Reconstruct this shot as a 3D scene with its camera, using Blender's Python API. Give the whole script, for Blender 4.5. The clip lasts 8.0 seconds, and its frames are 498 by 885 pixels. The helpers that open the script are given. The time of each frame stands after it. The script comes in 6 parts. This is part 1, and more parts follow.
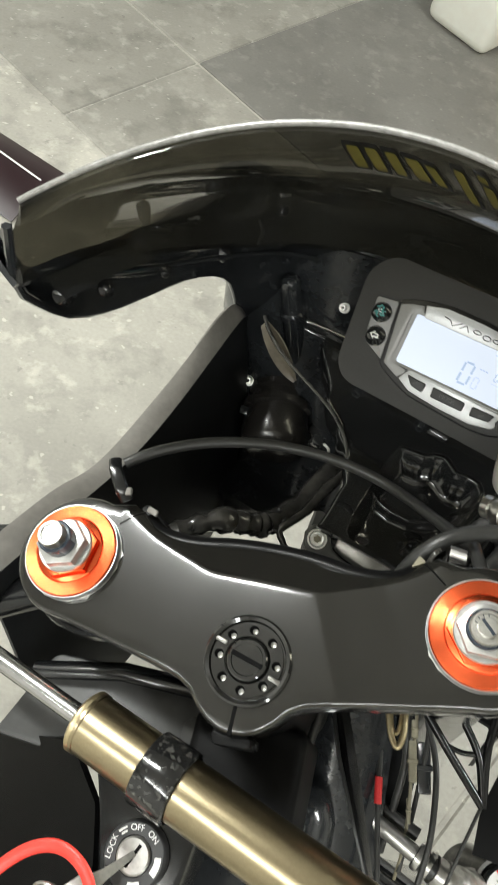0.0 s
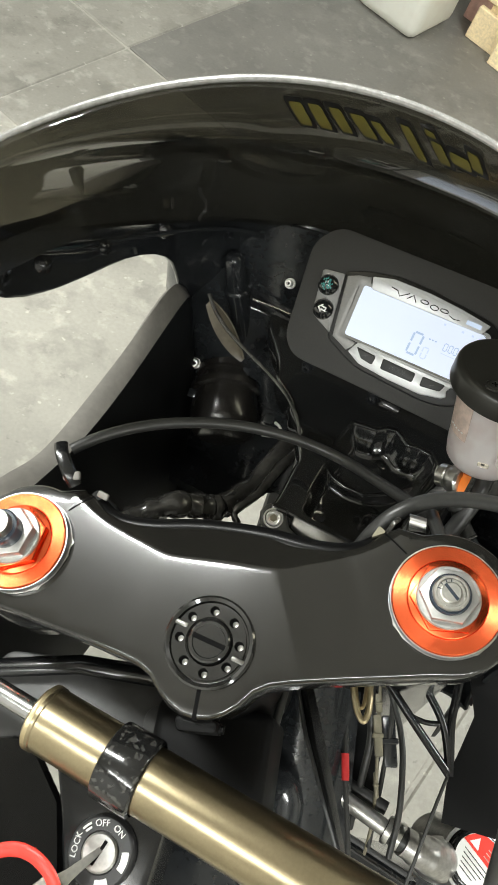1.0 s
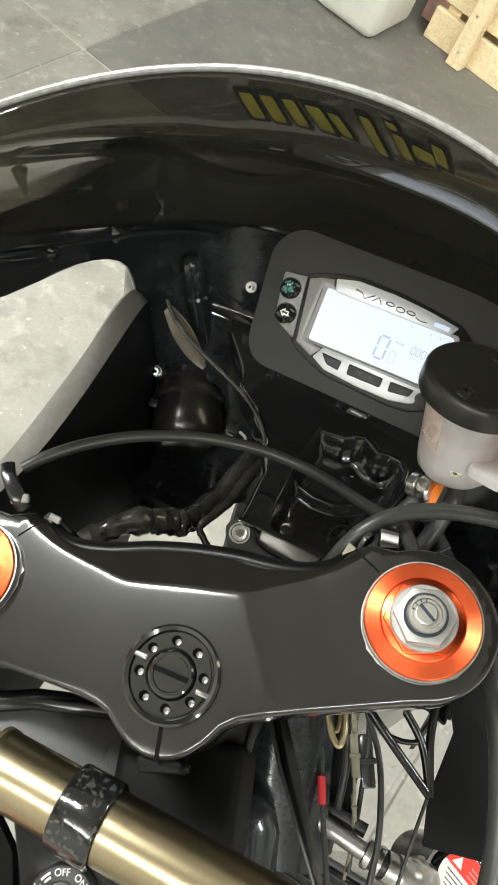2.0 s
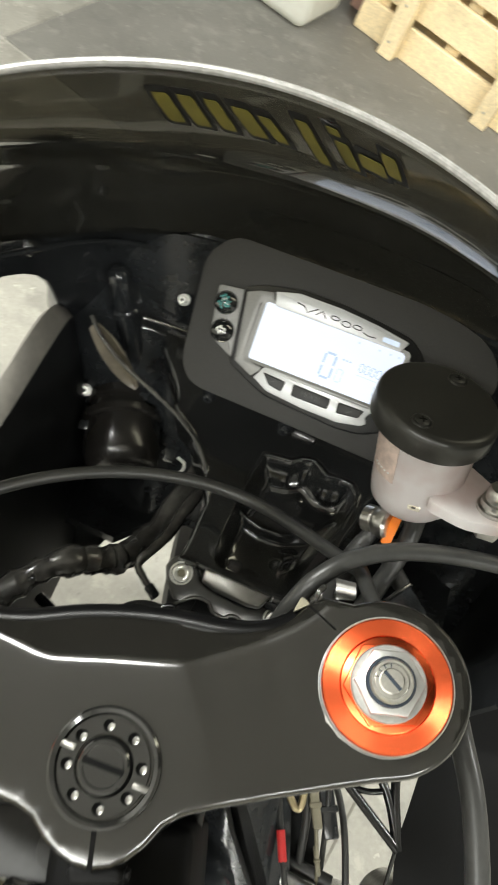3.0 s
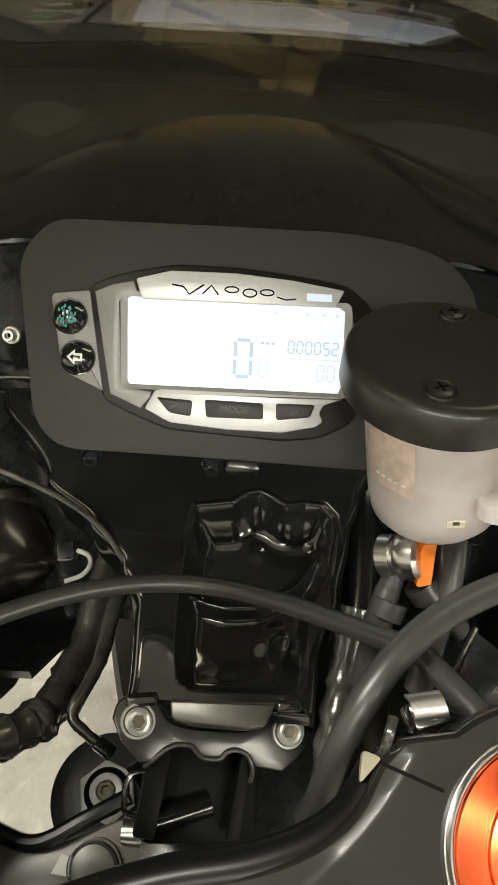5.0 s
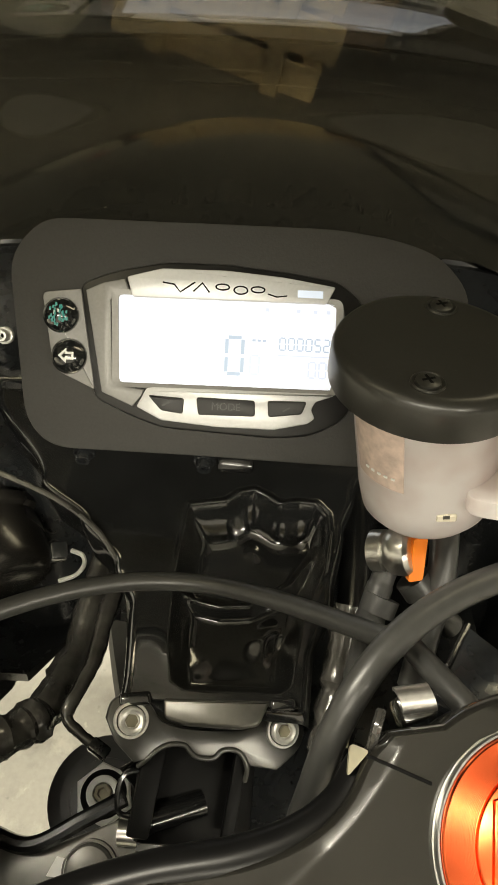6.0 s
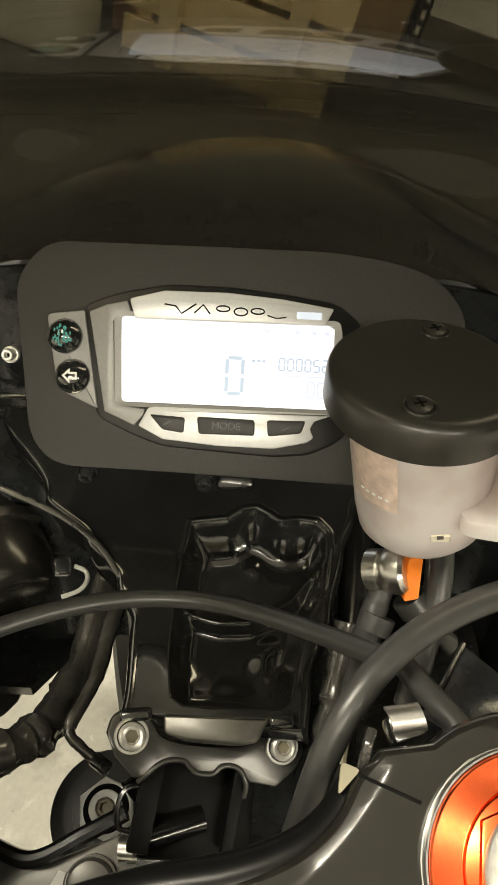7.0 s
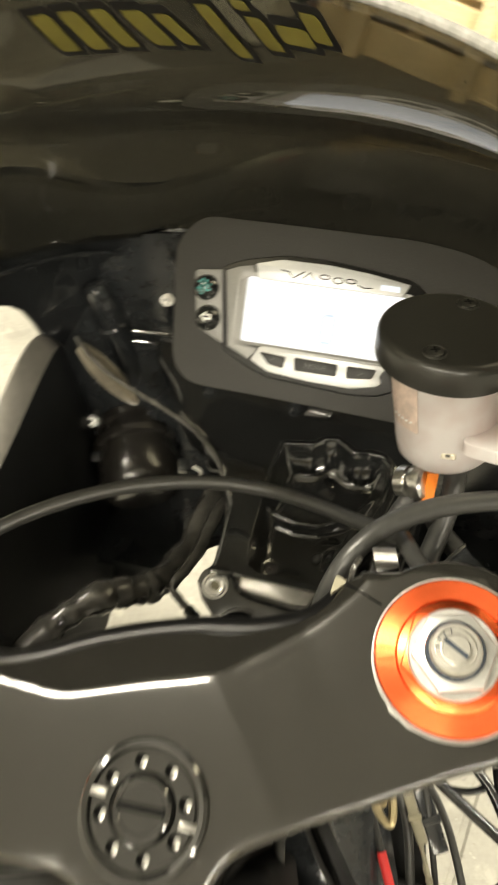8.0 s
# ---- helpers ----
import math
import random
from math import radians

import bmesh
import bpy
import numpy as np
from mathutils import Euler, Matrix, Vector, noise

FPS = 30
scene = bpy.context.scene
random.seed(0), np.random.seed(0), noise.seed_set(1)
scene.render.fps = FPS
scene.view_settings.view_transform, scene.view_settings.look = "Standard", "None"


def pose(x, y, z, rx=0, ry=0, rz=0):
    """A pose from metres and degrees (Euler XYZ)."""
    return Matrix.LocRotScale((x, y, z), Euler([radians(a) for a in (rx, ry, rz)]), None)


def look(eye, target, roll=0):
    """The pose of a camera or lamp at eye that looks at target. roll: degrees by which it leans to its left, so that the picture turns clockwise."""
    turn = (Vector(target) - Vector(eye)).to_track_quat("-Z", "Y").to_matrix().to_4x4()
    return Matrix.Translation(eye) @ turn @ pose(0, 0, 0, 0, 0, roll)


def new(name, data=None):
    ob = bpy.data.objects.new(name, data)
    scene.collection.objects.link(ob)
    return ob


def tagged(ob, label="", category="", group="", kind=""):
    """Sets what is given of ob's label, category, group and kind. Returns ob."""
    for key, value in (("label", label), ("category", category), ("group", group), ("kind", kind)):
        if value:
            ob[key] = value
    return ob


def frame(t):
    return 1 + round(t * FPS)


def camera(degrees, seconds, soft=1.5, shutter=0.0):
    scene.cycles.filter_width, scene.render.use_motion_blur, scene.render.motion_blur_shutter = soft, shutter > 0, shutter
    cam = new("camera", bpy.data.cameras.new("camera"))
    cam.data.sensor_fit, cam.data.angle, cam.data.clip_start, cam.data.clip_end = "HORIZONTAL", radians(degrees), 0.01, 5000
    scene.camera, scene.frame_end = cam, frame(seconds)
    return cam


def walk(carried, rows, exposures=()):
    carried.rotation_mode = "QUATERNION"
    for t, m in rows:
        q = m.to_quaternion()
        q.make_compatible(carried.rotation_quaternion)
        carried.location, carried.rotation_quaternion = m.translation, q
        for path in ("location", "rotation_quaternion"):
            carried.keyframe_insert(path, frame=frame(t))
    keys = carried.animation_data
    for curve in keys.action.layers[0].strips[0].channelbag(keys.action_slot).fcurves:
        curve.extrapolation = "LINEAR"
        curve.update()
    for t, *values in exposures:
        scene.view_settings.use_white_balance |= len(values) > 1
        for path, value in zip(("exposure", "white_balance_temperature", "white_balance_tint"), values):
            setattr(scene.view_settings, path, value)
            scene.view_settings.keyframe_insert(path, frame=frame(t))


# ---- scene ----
cam = camera(38.3, 8.0, shutter=0.5)
PATH = [
    (0, (-0.0497, -0.0927, 1.1800), (0.0497, 0.9456, -0.5265), 23.89),
    (0.5, (-0.0434, -0.1087, 1.1748), (0.1166, 0.9413, -0.5199), 24.77),
    (1, (-0.0488, -0.0943, 1.1661), (0.1964, 0.9576, -0.5172), 27.85),
    (1.2, (-0.0466, -0.0911, 1.1597), (0.2145, 0.9603, -0.5215), 28.29),
    (2.5, (-0.0414, -0.0623, 1.1493), (0.3218, 1.0153, -0.4960), 30.40),
    (3, (-0.0373, -0.0373, 1.1323), (0.4303, 1.0274, -0.4950), 32.78),
    (3.5, (-0.0325, 0.0043, 1.0922), (0.6631, 1.0190, -0.4847), 32.82),
    (4, (-0.0212, 0.0320, 1.0568), (0.7094, 1.0481, -0.5032), 27.83),
    (4.5, (-0.0117, 0.0433, 1.0364), (0.7273, 1.0843, -0.5032), 24.40),
    (5, (-0.0136, 0.0449, 1.0322), (0.7245, 1.0973, -0.5000), 22.62),
    (5.2, (-0.0128, 0.0407, 1.0306), (0.7214, 1.0953, -0.5019), 22.30),
    (6.5, (-0.0087, 0.0416, 1.0315), (0.7209, 1.1242, -0.4836), 21.31),
    (7, (-0.0078, 0.0402, 1.0367), (0.7043, 1.1406, -0.4739), 20.75),
    (7.5, (-0.0115, 0.0247, 1.0496), (0.6356, 1.1276, -0.4882), 19.89),
    (8, (-0.0081, -0.0366, 1.0959), (0.3204, 1.0996, -0.5168), 15.30),
]
walk(cam, [(t, look(eye, target, roll)) for t, eye, target, roll in PATH],
     exposures=[(0, 0.0, 6500, 10), (2.5, 0.25, 6550, 10), (4, 0.3, 6900, 10), (5, 0.35, 7200, 10), (6.5, 0.4, 7900, 10), (7, 0.4, 7900, 10), (8, 0.68, 7900, 10)])

# ---- light ----
world = bpy.data.worlds.new("world")
scene.world = world
world.use_nodes = True
world.node_tree.nodes["Background"].inputs[0].default_value = (0.9, 0.95, 1.0, 1)
world.node_tree.nodes["Background"].inputs[1].default_value = 0.02


def strip_light(name, x, y, z, length, width, turn, power, up, colour):
    """A suspended batten: the share up goes to the ceiling, the rest down."""
    for share, height, tilt in ((1 - up, z - 0.045, 0), (up, z + 0.045, 180)):
        data = bpy.data.lights.new(name, "AREA")
        data.shape, data.size, data.size_y = "RECTANGLE", length, width
        data.energy, data.color = power * share, colour
        lamp = new(name, data)
        lamp.matrix_world = pose(x, y, height, 0, 0, turn) @ pose(0, 0, 0, tilt)


COOL = (0.96, 0.985, 0.945)
# Assumed lamps, all out of view: first set by the clamp's glint, others fill.
LAMPS = [(-1.60, 0.62, 2.45, 1.5, 0.16, -20, 80.0, 0.08, COOL),
         (-1.30, -1.30, 2.45, 1.5, 0.20, -20, 45.0, 0.30, COOL),
         (1.35, 0.75, 2.45, 1.5, 0.20, -20, 72.0, 0.12, COOL),
         (0.60, -2.00, 2.45, 1.5, 0.20, -20, 45.0, 0.12, COOL)]
for row in LAMPS:
    strip_light("tube_lamp", *row)

# ---- frames of the motorcycle: chassis and steering ----
BASE = Vector((0, 0, 0.84))
CHA = Matrix.Translation(BASE) @ Matrix(((0.9138, 0.3798, -0.1440), (-0.3409, 0.9099, 0.2364), (0.2209, -0.1669, 0.9609))).to_4x4()
STE = Matrix.Translation(BASE) @ Matrix(((0.9397, -0.0476, -0.3387), (0.0, 0.9903, -0.1392), (0.3420, 0.1308, 0.9305))).to_4x4()
GAU = CHA @ pose(0, 0.22, 0.02, 52, 0, 0)      # gauge plane: x right, y up, z towards the rider
WORLD = Matrix()


# ---- materials ----
def material(name, colour, rough=0.5, metal=0.0, grain=0.0, grain_scale=200.0, stain=0.0, stain_scale=12.0, bump=0.0,
             coat=0.0, spec=0.5, rough_var=0.0, dust=0.0, aniso=0.0, dust_scale=900.0):
    m = bpy.data.materials.new(name)
    m.use_nodes = True
    nt = m.node_tree
    b = nt.nodes["Principled BSDF"]
    b.inputs["Roughness"].default_value = rough
    b.inputs["Metallic"].default_value = metal
    b.inputs["Specular IOR Level"].default_value = spec
    b.inputs["Coat Weight"].default_value = coat
    b.inputs["Coat Roughness"].default_value = max(0.05, 0.75 * rough)
    b.inputs["Anisotropic"].default_value = aniso
    tc = nt.nodes.new("ShaderNodeTexCoord")
    fine = nt.nodes.new("ShaderNodeTexNoise")
    fine.inputs["Scale"].default_value = grain_scale
    fine.inputs["Detail"].default_value = 4
    nt.links.new(tc.outputs["Object"], fine.inputs["Vector"])
    big = nt.nodes.new("ShaderNodeTexNoise")
    big.inputs["Scale"].default_value = stain_scale
    big.inputs["Detail"].default_value = 6
    nt.links.new(tc.outputs["Object"], big.inputs["Vector"])

    def scaled(src, lo, hi):
        r = nt.nodes.new("ShaderNodeMapRange")
        r.inputs["From Min"].default_value, r.inputs["From Max"].default_value = 0.3, 0.7
        r.inputs["To Min"].default_value, r.inputs["To Max"].default_value = lo, hi
        nt.links.new(src, r.inputs["Value"])
        return r.outputs["Result"]

    mul = nt.nodes.new("ShaderNodeMath")
    mul.operation = "MULTIPLY"
    nt.links.new(scaled(fine.outputs["Fac"], 1 - grain, 1 + grain), mul.inputs[0])
    nt.links.new(scaled(big.outputs["Fac"], 1 - stain, 1 + stain), mul.inputs[1])
    col = nt.nodes.new("ShaderNodeMix")
    col.data_type, col.blend_type = "RGBA", "MULTIPLY"
    col.inputs[0].default_value = 1.0
    col.inputs[6].default_value = (*colour, 1)
    nt.links.new(mul.outputs[0], col.inputs[7])
    out = col.outputs[2]
    if dust:
        d = nt.nodes.new("ShaderNodeTexNoise")
        d.inputs["Scale"].default_value, d.inputs["Detail"].default_value = dust_scale, 2
        nt.links.new(tc.outputs["Object"], d.inputs["Vector"])
        r = nt.nodes.new("ShaderNodeMapRange")
        r.inputs["From Min"].default_value, r.inputs["From Max"].default_value = (0.70, 0.78) if dust_scale > 500 else (0.58, 0.66)
        r.inputs["To Max"].default_value = dust
        nt.links.new(d.outputs["Fac"], r.inputs["Value"])
        mix = nt.nodes.new("ShaderNodeMix")
        mix.data_type = "RGBA"
        nt.links.new(r.outputs["Result"], mix.inputs[0])
        nt.links.new(out, mix.inputs[6])
        mix.inputs[7].default_value = (0.35, 0.34, 0.31, 1)
        out = mix.outputs[2]
    nt.links.new(out, b.inputs["Base Color"])
    if rough_var:
        nt.links.new(scaled(big.outputs["Fac"], max(0.02, rough - rough_var), rough + rough_var), b.inputs["Roughness"])
    if bump:
        bp = nt.nodes.new("ShaderNodeBump")
        bp.inputs["Strength"].default_value = bump
        bp.inputs["Distance"].default_value = 0.001
        nt.links.new(fine.outputs["Fac"], bp.inputs["Height"])
        nt.links.new(bp.outputs["Normal"], b.inputs["Normal"])
    return m


def glow(name, colour, strength):
    m = bpy.data.materials.new(name)
    m.use_nodes = True
    b = m.node_tree.nodes["Principled BSDF"]
    b.inputs["Base Color"].default_value = (*[0.25 * v for v in colour], 1)
    b.inputs["Emission Color"].default_value = (*colour, 1)
    b.inputs["Emission Strength"].default_value = strength
    b.inputs["Roughness"].default_value = 0.3
    return m


def smoked_acrylic():
    m = bpy.data.materials.new("smoked_acrylic")
    m.use_nodes = True
    nt = m.node_tree
    nt.nodes.remove(nt.nodes["Principled BSDF"])
    tr = nt.nodes.new("ShaderNodeBsdfTransparent")
    tr.inputs[0].default_value = (0.315, 0.305, 0.270, 1)
    gl = nt.nodes.new("ShaderNodeBsdfGlossy")
    gl.inputs["Roughness"].default_value = 0.05
    lw = nt.nodes.new("ShaderNodeLayerWeight")
    lw.inputs[0].default_value = 0.5
    pw = nt.nodes.new("ShaderNodeMath")
    pw.operation = "POWER"
    pw.inputs[1].default_value = 5.0
    nt.links.new(lw.outputs["Facing"], pw.inputs[0])
    fr = nt.nodes.new("ShaderNodeMath")
    fr.operation = "MULTIPLY_ADD"
    fr.inputs[1].default_value, fr.inputs[2].default_value = 0.96, 0.04
    nt.links.new(pw.outputs[0], fr.inputs[0])
    tc = nt.nodes.new("ShaderNodeTexCoord")
    no = nt.nodes.new("ShaderNodeTexNoise")
    no.inputs["Scale"].default_value, no.inputs["Detail"].default_value = 25.0, 5
    nt.links.new(tc.outputs["Object"], no.inputs["Vector"])
    mr = nt.nodes.new("ShaderNodeMapRange")
    mr.inputs["To Min"].default_value, mr.inputs["To Max"].default_value = 0.01, 0.07
    nt.links.new(no.outputs["Fac"], mr.inputs["Value"])
    nt.links.new(mr.outputs["Result"], gl.inputs["Roughness"])
    df = nt.nodes.new("ShaderNodeBsdfDiffuse")
    df.inputs[0].default_value = (0.10, 0.098, 0.085, 1)
    sp = nt.nodes.new("ShaderNodeTexNoise")
    sp.inputs["Scale"].default_value, sp.inputs["Detail"].default_value = 260.0, 1
    nt.links.new(tc.outputs["Object"], sp.inputs["Vector"])
    dust = nt.nodes.new("ShaderNodeMapRange")
    dust.inputs["From Min"].default_value, dust.inputs["From Max"].default_value = 0.785, 0.82
    dust.inputs["To Min"].default_value, dust.inputs["To Max"].default_value = 0.07, 0.9
    nt.links.new(sp.outputs["Fac"], dust.inputs["Value"])
    a = nt.nodes.new("ShaderNodeMixShader")
    nt.links.new(dust.outputs["Result"], a.inputs[0])
    nt.links.new(tr.outputs[0], a.inputs[1])
    nt.links.new(df.outputs[0], a.inputs[2])
    mx = nt.nodes.new("ShaderNodeMixShader")
    nt.links.new(fr.outputs[0], mx.inputs[0])
    nt.links.new(a.outputs[0], mx.inputs[1])
    nt.links.new(gl.outputs[0], mx.inputs[2])
    nt.links.new(mx.outputs[0], nt.nodes["Material Output"].inputs[0])
    return m


def milky_plastic(name, colour, rough=0.35, through_part=0.5, mottle=0.0):
    m = bpy.data.materials.new(name)
    m.use_nodes = True
    nt = m.node_tree
    b = nt.nodes["Principled BSDF"]
    b.inputs["Base Color"].default_value = (*colour, 1)
    b.inputs["Roughness"].default_value = rough
    t = nt.nodes.new("ShaderNodeBsdfTranslucent")
    t.inputs[0].default_value = (*colour, 1)
    tc = nt.nodes.new("ShaderNodeTexCoord")
    no = nt.nodes.new("ShaderNodeTexNoise")
    no.inputs["Scale"].default_value, no.inputs["Detail"].default_value = 38.0, 3
    nt.links.new(tc.outputs["Object"], no.inputs["Vector"])
    cr = nt.nodes.new("ShaderNodeValToRGB")
    cr.color_ramp.elements[0].position, cr.color_ramp.elements[1].position = 0.36, 0.62
    cr.color_ramp.elements[0].color = (colour[0] * (1 - 0.16 * mottle), colour[1] * (1 - 0.25 * mottle), colour[2] * (1 - 0.27 * mottle), 1)
    cr.color_ramp.elements[1].color = (*colour, 1)
    nt.links.new(no.outputs["Fac"], cr.inputs[0])
    nt.links.new(cr.outputs[0], b.inputs["Base Color"])
    nt.links.new(cr.outputs[0], t.inputs[0])
    mx = nt.nodes.new("ShaderNodeMixShader")
    mx.inputs[0].default_value = through_part
    nt.links.new(b.outputs[0], mx.inputs[1])
    nt.links.new(t.outputs[0], mx.inputs[2])
    nt.links.new(mx.outputs[0], nt.nodes["Material Output"].inputs[0])
    return m


def concrete(name, colour, pale=(0.62, 0.60, 0.54), dark=(0.20, 0.19, 0.165), worn=1.0):
    """Trowelled concrete: cloudy at two scales, with pale scuffs, dark blotches and specks."""
    m = material(name, colour, 0.62, grain=0.05, grain_scale=140, stain=0.16, stain_scale=3.2, bump=0.15, rough_var=0.15)
    nt = m.node_tree
    b = nt.nodes["Principled BSDF"]
    sock = b.inputs["Base Color"].links[0].from_socket
    tc = nt.nodes.new("ShaderNodeTexCoord")
    layers = ((9.0, 7, 0.50, 0.66, 0.50 * worn, dark, 0.65), (22.0, 5, 0.56, 0.68, 0.38 * worn, pale, 0.6), (4.0, 8, 0.54, 0.70, 0.45 * worn, pale, 0.7), (60.0, 2, 0.69, 0.74, 0.55 * worn, pale, 0.4), (45.0, 3, 0.66, 0.72, 0.45 * worn, dark, 0.5))
    for k, (sc, det, lo, hi, amount, col, ro) in enumerate(layers):
        mp = nt.nodes.new("ShaderNodeMapping")
        mp.inputs["Location"].default_value = (3.7 * k, 1.9 * k, 0.4 * k)
        nt.links.new(tc.outputs["Object"], mp.inputs[0])
        no = nt.nodes.new("ShaderNodeTexNoise")
        no.inputs["Scale"].default_value, no.inputs["Detail"].default_value, no.inputs["Roughness"].default_value = sc, det, ro
        nt.links.new(mp.outputs[0], no.inputs["Vector"])
        r = nt.nodes.new("ShaderNodeMapRange")
        r.inputs["From Min"].default_value, r.inputs["From Max"].default_value = lo, hi
        r.inputs["To Max"].default_value = amount
        nt.links.new(no.outputs["Fac"], r.inputs["Value"])
        mix = nt.nodes.new("ShaderNodeMix")
        mix.data_type = "RGBA"
        nt.links.new(r.outputs["Result"], mix.inputs[0])
        nt.links.new(sock, mix.inputs[6])
        mix.inputs[7].default_value = (*col, 1)
        sock = mix.outputs[2]
    nt.links.new(sock, b.inputs["Base Color"])
    return m


def wood(name, colour):
    m = material(name, colour, 0.7, grain=0.12, grain_scale=140, stain=0.12, stain_scale=5, bump=0.2)
    nt = m.node_tree
    b = nt.nodes["Principled BSDF"]
    old = b.inputs["Base Color"].links[0].from_socket
    tc = nt.nodes.new("ShaderNodeTexCoord")
    mp = nt.nodes.new("ShaderNodeMapping")
    mp.inputs["Scale"].default_value = (2, 60, 60)
    nt.links.new(tc.outputs["Object"], mp.inputs[0])
    no = nt.nodes.new("ShaderNodeTexNoise")
    no.inputs["Scale"].default_value = 1.5
    nt.links.new(mp.outputs[0], no.inputs["Vector"])
    oi = nt.nodes.new("ShaderNodeObjectInfo")
    ad = nt.nodes.new("ShaderNodeMath")
    ad.operation = "MULTIPLY_ADD"
    ad.inputs[1].default_value, ad.inputs[2].default_value = 0.35, 0.70
    nt.links.new(no.outputs["Fac"], ad.inputs[0])
    ad2 = nt.nodes.new("ShaderNodeMath")
    ad2.operation = "MULTIPLY_ADD"
    ad2.inputs[1].default_value = 0.2
    nt.links.new(oi.outputs["Random"], ad2.inputs[0])
    nt.links.new(ad.outputs[0], ad2.inputs[2])
    mix = nt.nodes.new("ShaderNodeMix")
    mix.data_type, mix.blend_type = "RGBA", "MULTIPLY"
    mix.inputs[0].default_value = 1
    nt.links.new(old, mix.inputs[6])
    nt.links.new(ad2.outputs[0], mix.inputs[7])
    nt.links.new(mix.outputs[2], b.inputs["Base Color"])
    return m


M_SCREEN = smoked_acrylic()
M_EDGE = material("cut_acrylic_edge", (0.27, 0.265, 0.25), 0.22, 0.0, grain=0.2, grain_scale=400, coat=0.6, bump=0.3)
M_GLOSS = material("black_gloss_plastic", (0.0195, 0.0212, 0.0232), 0.10, grain=0.1, stain=0.15, stain_scale=30, rough_var=0.03, coat=0.5, dust=0.03)
M_RIM = material("polished_black_rim", (0.020, 0.020, 0.019), 0.17, coat=1.0)
M_CAST = material("glossy_cast_black", (0.0140, 0.0146, 0.0150), 0.12, grain=0.1, stain=0.2, stain_scale=40, coat=1.0, bump=0.08, grain_scale=120)
M_LEDGE = material("satin_grey_casting", (0.215, 0.21, 0.195), 0.32, 0.8, grain=0.1, stain=0.2, stain_scale=60)
M_BRACKET = material("worn_dark_casting", (0.064, 0.063, 0.058), 0.30, 0.35, grain=0.1, stain=0.2, stain_scale=60, coat=0.3)
M_INNER = material("black_moulded_plastic", (0.0215, 0.0236, 0.0256), 0.20, grain=0.1, stain=0.15, stain_scale=25, rough_var=0.05, coat=0.6, dust=0.02)
M_WALLIN = material("matt_black_plastic", (0.013, 0.014, 0.015), 0.45, grain=0.1, stain=0.15, stain_scale=25, spec=0.25)
M_GREYEDGE = material("scuffed_grey_plastic", (0.195, 0.185, 0.168), 0.36, grain=0.08, stain=0.12, stain_scale=30, rough_var=0.08)
M_CLAMP = material("satin_black_paint", (0.012, 0.0115, 0.010), 0.15, grain=0.12, grain_scale=500, stain=0.05, stain_scale=18, rough_var=0.015, coat=1.0, dust=0.03)
# Clamp's front edge: its dark reflection is put into a near-black colour.
M_LIP = material("front_edge_dark_reflection", (0.005, 0.005, 0.005), 0.30, grain=0.1, spec=0.2)
M_CLAMPDARK = material("bare_black_edge", (0.006, 0.006, 0.006), 0.40, spec=0.25)
M_PLATE = material("matt_black_sheet", (0.0275, 0.0268, 0.0245), 0.62, grain=0.10, grain_scale=900, stain=0.08, bump=0.08)
M_RED = material("orange_red_anodised", (0.93, 0.155, 0.055), 0.24, 1.0, grain=0.04, grain_scale=600, rough_var=0.04)
M_STEEL = material("zinc_plated_steel", (0.62, 0.61, 0.58), 0.28, 1.0, grain=0.10, grain_scale=500, stain=0.10, stain_scale=60)
M_ALU = material("cast_aluminium", (0.52, 0.51, 0.49), 0.36, 1.0, grain=0.12, grain_scale=400, stain=0.15, stain_scale=50)
M_BOLT = material("bright_zinc", (0.86, 0.85, 0.82), 0.34, 0.7, grain=0.08, grain_scale=500, stain=0.08, stain_scale=60)
M_ZINC = material("dull_zinc", (0.50, 0.50, 0.485), 0.36, 0.8, grain=0.10, grain_scale=400, stain=0.12, stain_scale=90)
M_BAND = material("dark_blue_band", (0.030, 0.040, 0.055), 0.25, grain=0.1)
M_CHROME = material("polished_rod", (0.52, 0.52, 0.52), 0.20, 1.0, grain=0.04)
M_GOLD = material("gold_anodised", (0.39, 0.325, 0.205), 0.28, 1.0, grain=0.05, grain_scale=700, stain=0.05)
M_BRASS = material("pale_brass", (0.55, 0.46, 0.28), 0.4, 1.0, grain=0.1)
M_RUBBER = material("black_cable_sheath", (0.034, 0.034, 0.032), 0.36, grain=0.12, grain_scale=300, stain=0.15, stain_scale=30, dust=0.03)
M_TAPE = material("wrapped_tape", (0.052, 0.050, 0.046), 0.20, grain=0.4, grain_scale=90, stain=0.4, stain_scale=60, bump=1.4, coat=1.0)
# Near-black for black parts; in recesses the shade is put into this colour.
M_VOID = material("black_and_recess_shade", (0.005, 0.005, 0.005), 0.5, spec=0.12)
M_TANK = material("deep_black_tank_lacquer", (0.003, 0.003, 0.003), 0.12, spec=0.15, grain=0.1)
M_DULLBRASS = material("dull_connector", (0.22, 0.20, 0.14), 0.55, 0.1, grain=0.1, stain=0.2, stain_scale=80)
M_BLACK = material("black_frame_paint", (0.008, 0.0083, 0.0086), 0.20, grain=0.1, stain=0.2, stain_scale=30, rough_var=0.06, coat=0.3, dust=0.02)
M_BOOT = material("worn_rubber_boot", (0.022, 0.020, 0.018), 0.26, grain=0.08, grain_scale=150, stain=0.30, stain_scale=18, rough_var=0.08, coat=0.6)
M_TAB = material("pale_worn_tab", (0.130, 0.112, 0.082), 0.35, grain=0.15, grain_scale=200, stain=0.4, stain_scale=60)
